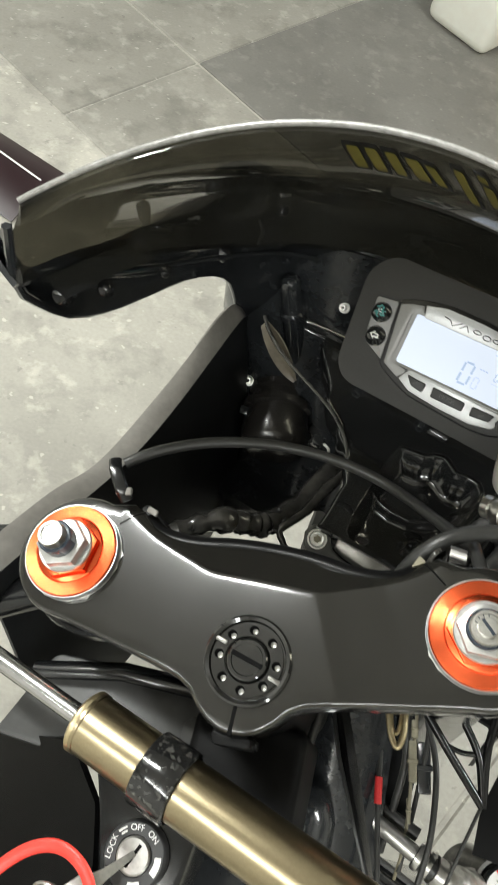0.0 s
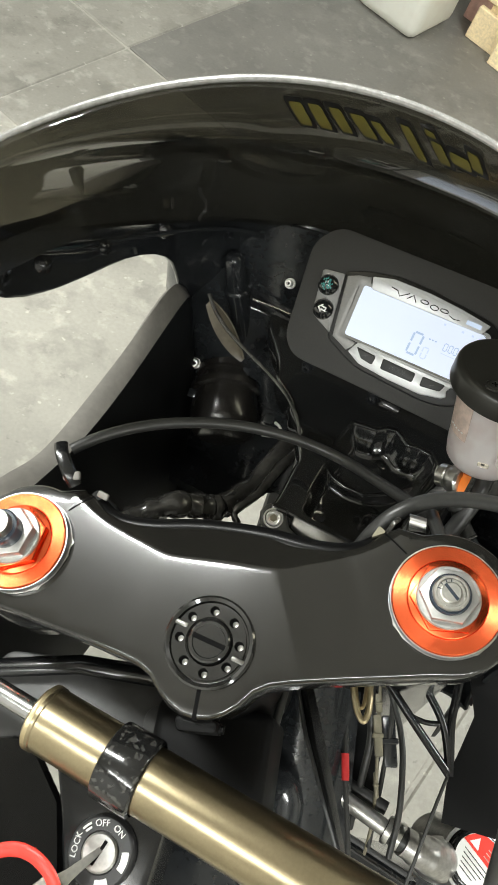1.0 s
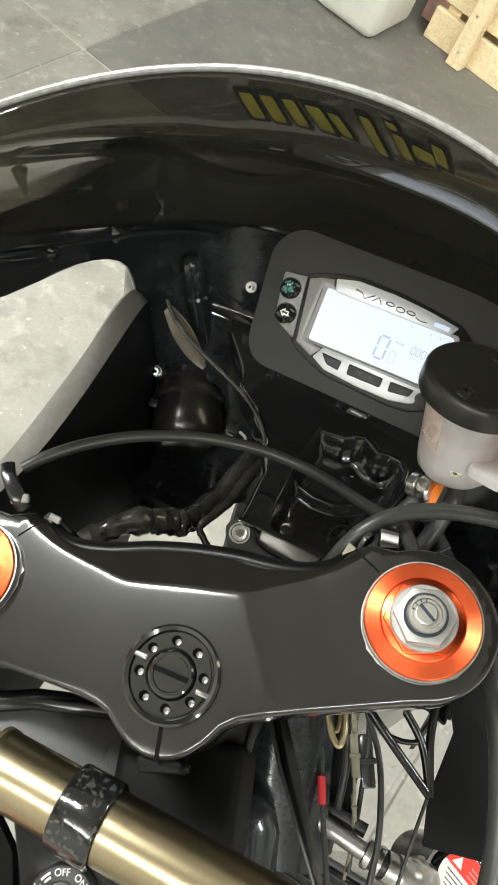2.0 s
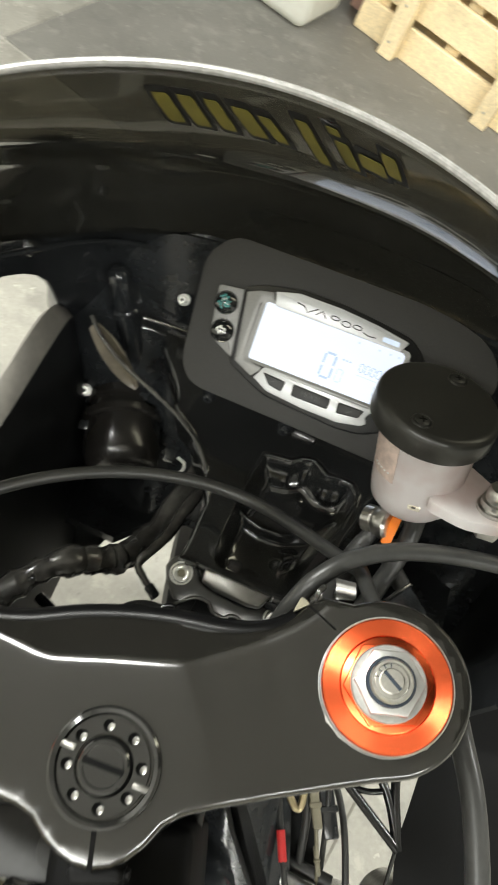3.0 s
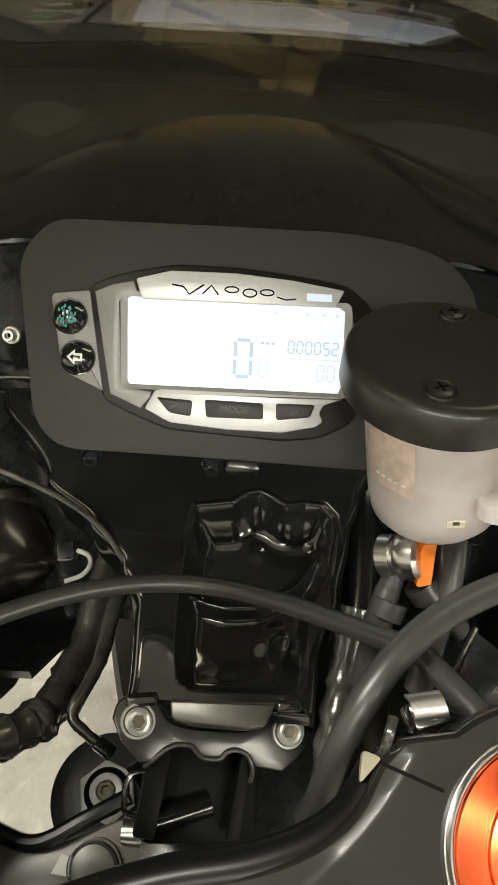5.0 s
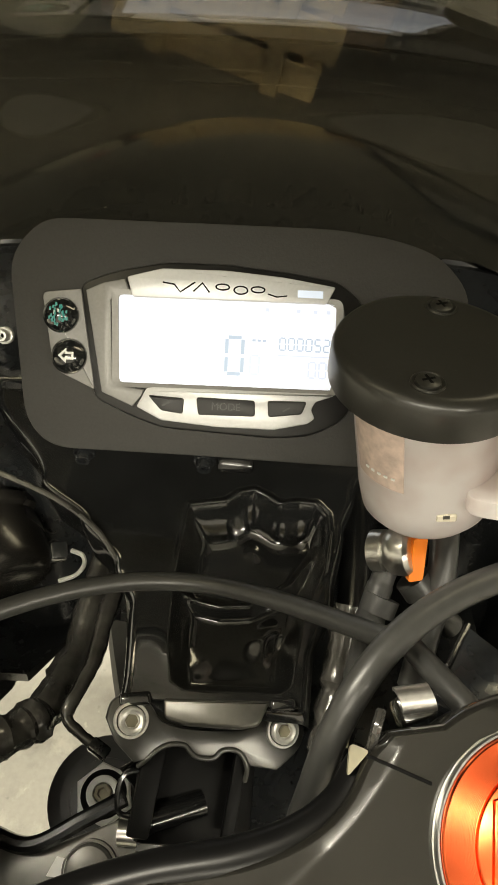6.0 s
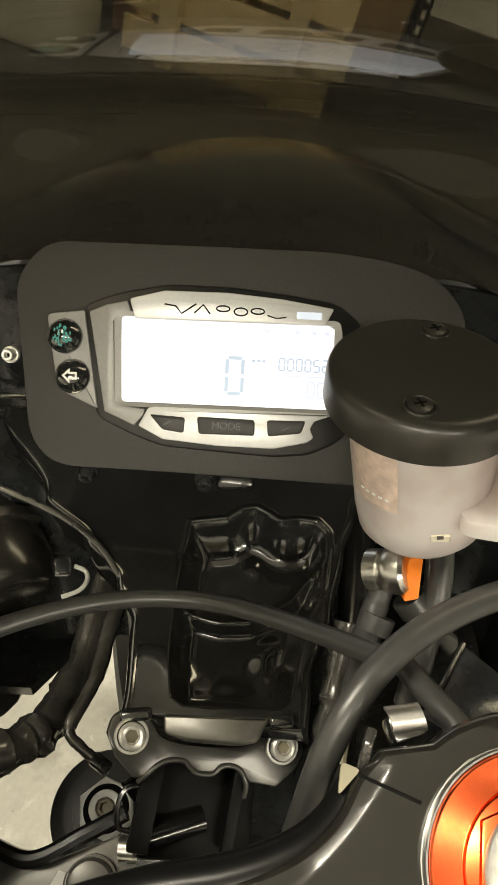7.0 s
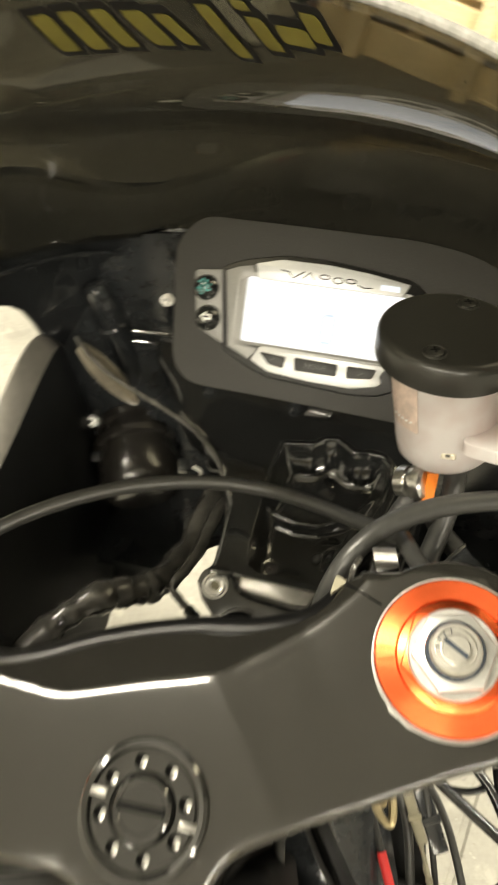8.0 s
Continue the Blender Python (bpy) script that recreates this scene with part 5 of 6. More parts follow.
    ban = part("banjo_fitting", lathe([(0.0062, -0.0085), (0.0070, -0.0080), (0.0070, -0.0035), (0.0060, -0.0030), (0.0078, -0.0010), (0.0082, 0.0020), (0.0078, 0.0050), (0.0064, 0.0062), (0, 0.0066)], 28, Matrix.Translation(o) @ pose(0, 0, 0, 20, 62, 0)), M_STEEL, body, "steel hose fitting", CHA)
    part("nipple", tube(spline([(0.0643, 0.1589, 0.0080), (0.0620, 0.1540, 0.0020), (0.0590, 0.1466, -0.0040), (0.0587, 0.1430, -0.0180), (0.0576, 0.1405, -0.0350)]), [0.0040, 0.0044, 0.0050, 0.0050], 18), M_FRAME, ban, "dull grey hose nipple", CHA)
    part("nipple_collar", tube([(0.0622, 0.1494, 0.0005), (0.0602, 0.1456, -0.0035)], 0.0060, 20), M_FRAME, ban, "", CHA)
    part("elbow", tube(spline([(0.0722, 0.1552, 0.0040), (0.0758, 0.1527, 0.0000), (0.0805, 0.1500, -0.0060), (0.0878, 0.1496, -0.0140)]), 0.0046, 18), M_RUBBER, ban, "black rubber elbow", CHA)
    part("elbow_collar", tube([(0.0722, 0.1552, 0.0040), (0.0758, 0.1527, 0.0000)], 0.0062, 20), M_RUBBER, ban, "", CHA)
    part("clip", plate(rounded([(-0.0030, -0.0062), (0.0018, -0.0056), (0.0030, 0.0085), (-0.0016, 0.0085)], 0.0008), -0.0016, 0.0016, 0.0, 2, Matrix.Translation((0.0714, 0.1532, 0.0145)) @ pose(0, 0, 0, 62, 0, 8)), M_ORANGE, ban, "orange plastic clip", CHA, 0)
    part("hose", tube(spline([(0.0790, 0.170, 0.034), (0.0815, 0.160, 0.014), (0.0800, 0.150, 0.000), (0.074, 0.132, -0.025)]), 0.0048, 14), M_RUBBER, body, "black rubber feed hose", CHA)


reservoir()


def line_guard():
    """Dark plate with a bright rolled edge between hose and fork."""
    o = [(0.0705, 0.1184), (0.0760, 0.1215), (0.0814, 0.1280), (0.0860, 0.1360), (0.0907, 0.1437), (0.1021, 0.1320), (0.1080, 0.1180), (0.0969, 0.1120), (0.0820, 0.1120)]
    g = part("line_guard", plate(o, -0.008, -0.005, 0.0006), M_INNER, BIKE, "dark plate beside the fork with bright edge", CHA)
    part("edge", tube(spline([(x, y, -0.0045) for x, y in o[:5]]), 0.0009, 8), M_RIM, g, "", CHA)


line_guard()


# cables and wiring
def cables():
    c1 = bezier([(-0.14, 0.0747, -0.0239), (-0.1073, 0.1268, 0.0006), (-0.0267, 0.2002, -0.0263), (0.02, 0.1773, -0.0397), (0.0639, 0.1173, 0.0211)], 40)
    c1 += [c1[-1] + Vector((0.010, -0.020, 0.006)), c1[-1] + Vector((0.022, -0.045, 0.002))]
    part("throttle_cable", tube(c1, 0.0035, 14), M_RUBBER, BIKE, "black sheathed cable across the cockpit", CHA)
    c2 = bezier([(0.0381, 0.0867, 0.0003), (0.044, 0.0957, 0.0444), (0.0613, 0.1309, 0.0338), (0.1305, 0.1503, 0.0277)], 30)
    c2 = [c2[0] + Vector((-0.003, -0.004, -0.035)), c2[0] + Vector((-0.002, -0.002, -0.015))] + c2 + [c2[-1] + Vector((0.035, -0.01, -0.012)), c2[-1] + Vector((0.06, -0.04, -0.035))]
    part("brake_hose", tube(c2, 0.0042, 14), M_RUBBER, BIKE, "black rubber brake hose", CHA)
    w = bezier([(-0.1512, 0.2481, -0.0065), (-0.109, 0.2165, -0.0401), (-0.0208, 0.2282, -0.0108), (-0.0339, 0.164, -0.0912)], 36)
    part("thin_wire", tube(w, 0.0015, 10), M_TAPE, BIKE, "thin black wire with worn sheath", CHA)
    h = bezier([(-0.1249, 0.1026, -0.1169), (-0.0806, 0.1695, -0.0819), (-0.0744, 0.1289, -0.1522), (-0.0604, 0.2388, -0.1073)], 40)
    h = [h[0] + Vector((-0.02, -0.03, -0.02))] + h + [h[-1] + Vector((0.003, 0.03, 0.015))]
    part("wiring_harness", tube(h, [0.0085, 0.0092, 0.0098, 0.0088, 0.0078], 16, wobble=0.16, seed=3), M_TAPE, BIKE, "tape-wrapped black wiring harness", CHA)
    b = part("harness_branch", tube(spline([(-0.044, 0.235, -0.092), (-0.0507, 0.2079, -0.098), (-0.0531, 0.1828, -0.104), (-0.0608, 0.1603, -0.110), (-0.0537, 0.1520, -0.112), (-0.0444, 0.1472, -0.115)], 8), [0.0046, 0.0042, 0.0034, 0.0026, 0.0024], 16, wobble=0.08, seed=5), M_TAPE, BIKE, "black taped branch of the wiring harness", CHA)
    part("connector", box(-0.0040, 0.0055, -0.0030, 0.0030, -0.0028, 0.0028, 0.0012, 2, Matrix.Translation((-0.0450, 0.1470, -0.1145)) @ pose(0, 0, 0, 0, 15, -28)), M_INNER, b, "black connector", CHA)
    part("white_clip", tube(spline([(-0.0655, 0.2150, -0.064), (-0.0600, 0.2125, -0.064), (-0.0580, 0.2070, -0.064), (-0.0605, 0.2010, -0.064), (-0.0673, 0.1970, -0.064)]), 0.0011, 8), M_PALE, BIKE, "small white wire clip", CHA)
    # ties at both ends of the long cable
    t = part("cable_tie", tube(spline([(-0.094, 0.0855, 0.010), (-0.091, 0.079, 0.011), (-0.086, 0.071, 0.009), (-0.083, 0.066, 0.003)]), 0.0035, 8, 0.5), M_BLACK, BIKE, "black cable guide with pale band", STE)
    part("band", box(-0.0045, 0.0045, -0.0022, 0.0022, -0.0016, 0.0016, 0.0011, 3, Matrix.Translation((-0.0845, 0.0695, 0.0066)) @ pose(0, 0, 0, 20, 0, 10)), M_GREYEDGE, t, "", STE)
    part("band", box(-0.0032, 0.0032, -0.0018, 0.0018, -0.0012, 0.0012, 0.0009, 3, Matrix.Translation((-0.0700, 0.0650, -0.0050)) @ pose(0, 0, 0, 20, 0, -20)), M_GREYEDGE, t, "", STE)
    strap = [[(0.0860 + 0.008 * f, 0.0730 - 0.0015 * f + 0.0034 * math.cos(a), -0.0080 + 0.0034 * math.sin(a)) for a in [radians(-10 + 20 * i) for i in range(11)]] for f in (0, 0.1, 0.5, 0.9, 1)]
    t2 = part("cable_guide", sheet(strap, 0.0009), M_ALU, BIKE, "bright cable guide on the clamp", STE, 50)
    part("guide_foot", box(-0.0045, 0.0045, -0.0040, 0.0030, -0.014, 0.0, 0.0014, 2, Matrix.Translation((0.0900, 0.0712, -0.0075))), M_CLAMP, t2, "", STE)
    part("wedge", plate(rounded([(0.0685, 0.0612), (0.0755, 0.0648), (0.0718, 0.0678)], 0.0012, 3), -0.0105, -0.0060), M_DULLBRASS, t2, "", STE)
    part("band", tube(spline([(0.0765, 0.0655, -0.0085), (0.0785, 0.0690, -0.0035), (0.0810, 0.0720, -0.0050)]), 0.0013, 8), M_TAPE, t2, "", STE)


cables()


# cast stay, its bolted yoke and the parts round it, ahead of the steering head
def between(table, y):
    """Value at y in rows of (y, value)."""
    for (a, va), (b, vb) in zip(table, table[1:]):
        if y <= b:
            f = max(0.0, (y - a) / (b - a))
            f = f * f * (3 - 2 * f)
            return va + (vb - va) * f
    return table[-1][1]


def line_distance(px, py, pts, closed):
    """Distance from points to a polyline, and whether they lie inside it."""
    best, inside = np.full(px.shape, 9.0), np.zeros(px.shape, bool)
    n = len(pts)
    for k in range(n if closed else n - 1):
        (ax, ay), (bx, by) = pts[k], pts[(k + 1) % n]
        f = np.clip(((px - ax) * (bx - ax) + (py - ay) * (by - ay)) / ((bx - ax) ** 2 + (by - ay) ** 2), 0, 1)
        best = np.minimum(best, np.hypot(px - ax - f * (bx - ax), py - ay - f * (by - ay)))
        cross = (ay > py) != (by > py)
        inside ^= cross & (px < ax + (bx - ax) * (py - ay) / (by - ay if by != ay else 1e-9))
    return best, inside


def cast_stay(k):
    """One smooth casting: flared head, left column, deep pocket with a crown-shaped rim and a lip across it."""
    left = [(0.140, -0.0315), (0.152, -0.0305), (0.180, -0.0320), (0.197, -0.041), (0.214, -0.058), (0.232, -0.080), (0.275, -0.110)]
    right = [(0.140, 0.0440), (0.162, 0.0455), (0.190, 0.0540), (0.220, 0.0590), (0.236, 0.064), (0.275, 0.085)]
    ny, nx = 230, 190
    ys = [0.142 + 0.133 * (j / (ny - 1)) for j in range(ny)]
    s = np.linspace(0, 1, nx)
    X = np.array([between(left, y) + (between(right, y) - between(left, y)) * s for y in ys])
    Y = np.repeat(np.array(ys)[:, None], nx, 1)
    Z = -0.0680 + 0.33 * (Y - 0.137) - 0.05 * (X + 0.025)
    crown = [(-0.0112, 0.2240), (0.0000, 0.2262), (0.0055, 0.2272), (0.0110, 0.2318), (0.0180, 0.2338), (0.0240, 0.2312), (0.0295, 0.2280), (0.0380, 0.2298), (0.0460, 0.2296), (0.0508, 0.2250), (0.0516, 0.2180), (0.0492, 0.2000), (0.0425, 0.1850),
             (0.0385, 0.1640), (0.0370, 0.1535), (0.0330, 0.1505), (-0.0060, 0.1490), (-0.0120, 0.1520), (-0.0145, 0.1650), (-0.0150, 0.1900), (-0.0130, 0.2100)]
    d, inside = line_distance(X, Y, crown, True)
    f = np.clip(np.where(inside, d, 0) / 0.0095, 0, 1)
    bowl = np.sin(0.5 * np.pi * f)
    for _ in range(40):
        bowl[1:-1, 1:-1] = 0.2 * (bowl[1:-1, 1:-1] + bowl[2:, 1:-1] + bowl[:-2, 1:-1] + bowl[1:-1, 2:] + bowl[1:-1, :-2])
    Z -= 0.0165 * bowl * np.clip(np.where(inside, d, 0) / 0.0025, 0, 1)
    Z += 0.0019 * np.exp(-(d / 0.0017) ** 2) * np.clip((Y - 0.186) / 0.02, 0, 1)
    d, _ = line_distance(X, Y, [(-0.0120, 0.1905), (0.0050, 0.1880), (0.0180, 0.1895), (0.0270, 0.1945), (0.0360, 0.2000), (0.0440, 0.2105)], False)
    Z += 0.0060 * np.exp(-(d / 0.0022) ** 2) * f
    for x, y, r, h in ((0.0240, 0.1790, 0.0060, 0.0016), (0.0310, 0.1750, 0.0050, -0.0014), (0.0290, 0.1830, 0.0045, 0.0010), (-0.0060, 0.1630, 0.0075, 0.0022), (-0.0235, 0.1700, 0.0120, 0.0012), (0.0180, 0.2160, 0.0040, 0.0012)):
        Z += h * np.exp(-((X - x) ** 2 + (Y - y) ** 2) / (r * r))
    # rounded sides
    width = np.array([between(right, y) - between(left, y) for y in ys])[:, None]
    edge = np.minimum(s, 1 - s)[None, :] * width
    q = np.clip(1 - edge / 0.0045, 0, 1)
    Z -= 0.0045 * (1 - np.sqrt(1 - np.minimum(q, 0.999) ** 2)) + 0.004 * np.clip(1 - (Y - 0.142) / 0.004, 0, 1) ** 2
    rows = []
    for j in range(ny):
        row = [Vector((X[j, i], Y[j, i], Z[j, i])) for i in range(nx)]
        rows.append([row[0] + Vector((0.003, 0, -0.016))] + row + [row[-1] + Vector((-0.004, 0, -0.030))])
    part("cast_stay", sheet(rows, 0), M_CAST, k, "glossy black cast stay with crown-shaped pocket", CHA, 80)


def bracket():
    bl, br = Vector((0.0045, 0.1017, -0.1170)), Vector((0.0587, 0.0815, -0.1355))
    up = Vector((0.25, -0.25, 1)).normalized()
    d = (br - bl).normalized()
    side = up.cross(d).normalized()
    f = Matrix.Translation(bl) @ Matrix((d, side, d.cross(side))).transposed().to_4x4()
    L = (br - bl).length
    # yoke plate between the two bolts, with an arched opening below
    o = spline([(-0.0095, 0.0000, 0), (-0.0080, 0.0060, 0), (-0.0030, 0.0095, 0), (0.0030, 0.0092, 0), (0.0078, 0.0052, 0), (0.0120, 0.0005, 0), (0.0200, -0.0016, 0), (0.0300, -0.0018, 0), (L - 0.0170, -0.0010, 0), (L - 0.0100, 0.0022, 0), (L - 0.0060, 0.0064, 0),
                (L - 0.0010, 0.0090, 0), (L + 0.0050, 0.0085, 0), (L + 0.0092, 0.0040, 0), (L + 0.0090, -0.0030, 0), (L + 0.0060, -0.0085, 0), (L - 0.0010, -0.0150, 0)], 4)
    o = [(p.x, p.y) for p in o] + [(L - 0.0120, -0.0140), (L - 0.0155, -0.0098), (L - 0.0200, -0.0082), (L - 0.0240, -0.0088), (L - 0.0270, -0.0115), (0.0270, -0.0115), (0.0240, -0.0095), (0.0220, -0.0076), (0.0160, -0.0076), (0.0110, -0.0100), (0.0070, -0.0140), (0.0030, -0.0150), (-0.0050, -0.0080)]
    k = part("headstock_bracket", plate(o, -0.0050, 0.0, 0.0009, 2, f), M_BRACKET, BIKE, "dark cast bracket with two bright bolts", STE, 30)
    arch = [f @ Vector(p) for p in ((0.0050, -0.0165, -0.003), (0.0075, -0.0140, -0.0008), (0.0115, -0.0100, -0.0002), (0.0162, -0.0078, 0), (0.0218, -0.0078, 0), (0.0242, -0.0098, 0), (0.0272, -0.0118, 0), (L - 0.0272, -0.0118, 0), (L - 0.0240, -0.0090, 0), (L - 0.0198, -0.0084, 0), (L - 0.0158, -0.0100, 0), (L - 0.0130, -0.0150, -0.001), (L - 0.0128, -0.0200, -0.004))]
    part("arched_rim", tube(spline(arch, 5), 0.0010, 12), M_BRACKET, k, "glossy rolled rim", STE)
    for x, w in ((0.0125, 0.0042), (L - 0.0135, 0.0026)):
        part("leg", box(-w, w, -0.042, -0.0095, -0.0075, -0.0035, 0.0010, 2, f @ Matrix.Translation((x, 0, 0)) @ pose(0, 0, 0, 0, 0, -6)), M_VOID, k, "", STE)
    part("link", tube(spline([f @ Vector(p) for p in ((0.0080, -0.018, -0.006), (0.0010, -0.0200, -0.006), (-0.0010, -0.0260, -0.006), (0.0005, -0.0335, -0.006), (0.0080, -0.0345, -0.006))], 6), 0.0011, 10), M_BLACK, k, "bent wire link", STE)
    # Near-black block stands for the shade behind the arched opening.
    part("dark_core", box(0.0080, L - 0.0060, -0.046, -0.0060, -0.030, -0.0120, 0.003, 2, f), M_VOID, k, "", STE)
    part("cross_tube", bar(f @ Vector((0.006, -0.0390, -0.010)), f @ Vector((0.0340, -0.0300, -0.012)), 0.0050, 24), M_BLACK, k, "black cross tube", STE)
    for x in (0.0, L):
        flange_bolt("bolt", f @ Matrix.Translation((x, 0, 0.0004)), 0.0068, k, STE)
    cast_stay(k)
    # caps behind the bolts and the smooth ledge between them
    d2 = Vector((0.0413, 0.0017, -0.0015)).normalized()
    up2 = Vector((0.10, -0.37, 0.92)).normalized()
    s2 = up2.cross(d2).normalized()
    f2 = Matrix.Translation((-0.0132, 0.1412, -0.0655)) @ Matrix((d2, s2, d2.cross(s2))).transposed().to_4x4()
    ledge = plate(rounded([(0.0, 0.0034), (0.0415, 0.0038), (0.0375, -0.0050), (0.0300, -0.0066), (0.0090, -0.0058), (0.0010, -0.0036)], 0.0016, 4), -0.0060, 0.0012, 0.0012, 3, f2)
    part("ledge", ledge, M_LEDGE, k, "smooth dark ledge", CHA, 50)
    for x, w in ((-0.0108, 0.0062), (0.0466, 0.0050)):
        part("bolt_cap", box(-w, w, -0.0022, 0.0030, -0.008, 0.0016, 0.0014, 3, f2 @ Matrix.Translation((x, 0.0024, 0)) @ pose(0, 0, 0, 0, 0, 6)), M_CAST, k, "", CHA)
    part("under_tray", sheet([[(-0.026 + 0.015 * i, 0.100 + 0.028 * j, -0.150 + 0.004 * math.sin(1.1 * i) + 0.006 * j) for i in range(7)] for j in range(9)], 0.003), M_INNER, k, "black tray below the stay", CHA, 60)
    part("under_tray", sheet([[(0.060 + 0.014 * i, 0.135 + 0.026 * j, -0.146 + 0.004 * math.sin(1.7 * i + j)) for i in range(7)] for j in range(8)], 0.003), M_INNER, k, "", CHA, 60)
    part("side_tube", tube(spline([(0.056, 0.140, -0.112), (0.060, 0.165, -0.096), (0.066, 0.205, -0.074), (0.068, 0.255, -0.055), (0.066, 0.31, -0.05)]), 0.0080, 16), M_BLACK, k, "black stay tube", CHA)
    part("wrapped_hose", tube(spline([(0.048, 0.118, -0.090), (0.0515, 0.140, -0.078), (0.055, 0.160, -0.066), (0.060, 0.182, -0.050)], 8), 0.0065, 16, wobble=0.12, seed=9), M_TAPE, k, "hose wrapped in shiny black tape", CHA)
    part("tan_wire", tube(spline([(0.0555, 0.128, -0.062), (0.0580, 0.142, -0.054), (0.0595, 0.156, -0.046)], 6), 0.0016, 8), M_DULLBRASS, k, "pale tan wire", CHA)
    # Headstock tube takes the near-black too, with the shade below the clamp in it.
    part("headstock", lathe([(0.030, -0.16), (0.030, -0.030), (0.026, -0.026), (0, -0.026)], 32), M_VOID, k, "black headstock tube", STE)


bracket()


def lamp_unit():
    m = along(Vector((-0.120, 0.246, -0.132)), Vector((-0.160, 0.318, -0.100))) @ Matrix.Diagonal((1.18, 1.18, 1.10, 1))
    k = part("headlamp_back", lathe([(0, -0.004), (0.017, -0.004), (0.0225, -0.001), (0.0245, 0.006), (0.0250, 0.016), (0.0243, 0.026), (0.0230, 0.034), (0.0210, 0.043), (0.0196, 0.052), (0.0176, 0.060), (0.0160, 0.070), (0.0148, 0.090), (0, 0.092)], 48, m), M_BOOT, BIKE, "brownish black rubber headlamp boot", CHA, 50)
    part("rib", lathe([(0.0235, 0.031), (0.0262, 0.0325), (0.0262, 0.0375), (0.0225, 0.040)], 48, m), M_BOOT, k, "", CHA)
    part("rib", lathe([(0.0200, 0.047), (0.0226, 0.0485), (0.0226, 0.0535), (0.0185, 0.056)], 48, m), M_BOOT, k, "", CHA)
    part("lamp_shell", lathe([(0.056, 0.17), (0.054, 0.13), (0.044, 0.105), (0.026, 0.096), (0, 0.096)], 40, m), M_INNER, k, "", CHA)
    part("plug", box(-0.004, 0.004, -0.004, 0.004, 0, 0.011, 0.0014, 2, Matrix.Translation((-0.0735, 0.217, -0.070)) @ pose(0, 0, 0, 30, 10, 20)), M_INNER, k, "black plug", CHA)
    leaf = []
    for i in range(11):
        f = i / 10
        mid = Vector((-0.150, 0.2465, -0.012)).lerp(Vector((-0.112, 0.2420, -0.046)), f)
        w = 0.0095 * math.sin(math.pi * min(1, f * 0.86 + 0.10)) ** 0.7
        leaf.append([mid + Vector((0.45, 0.1, 0.9)).normalized() * (w * g) + Vector((0, 0.002 * (1 - g * g), 0)) for g in (-1, -0.5, 0, 0.5, 1)])
    part("pale_tab", sheet(leaf, 0.0012), M_TAB, k, "pale moulded tab", CHA, 60)
    socket_bolt("fixing_bolt", Matrix.Translation((-0.172, 0.279, -0.104)) @ pose(0, 0, 0, 50, 20, 0), 0.0040, 0.007, k, CHA)
    part("fixing_boss", lathe([(0.021, -0.016), (0.018, -0.008), (0.0150, -0.0065), (0.0142, -0.0078), (0.0112, -0.0075), (0.0104, -0.0030), (0.0076, -0.0012), (0, -0.001)], 32, Matrix.Translation((-0.172, 0.279, -0.104)) @ pose(0, 0, 0, 50, 20, 0)), M_GLOSS, k, "", CHA)
    part("moulded_tube", lathe([(0.0095, -0.075), (0.0088, -0.027), (0.0106, -0.0255), (0.0106, -0.0205), (0.0086, -0.019), (0.0076, 0.010), (0.0050, 0.013), (0, 0.014)], 28, Matrix.Translation((-0.1500, 0.2830, 0)) @ pose(0, 0, 0, 12, -8, 0)), M_GLOSS, k, "moulded black tube with a collar", CHA, 40)
    for x, y, z in ((-0.155, 0.255, -0.115),):
        part("fixing_clip", box(-0.007, 0.007, -0.004, 0.004, -0.004, 0.004, 0.0015, 2, Matrix.Translation((x, y, z)) @ pose(0, 0, 0, 40, 0, 15)), M_GLOSS, k, "", CHA)
    part("inner_shelf", plate([(-0.165, 0.225), (-0.112, 0.225), (-0.100, 0.244), (-0.064, 0.275), (-0.050, 0.275), (-0.050, 0.31), (-0.165, 0.31)], -0.20, -0.192), M_INNER, k, "", CHA)


lamp_unit()


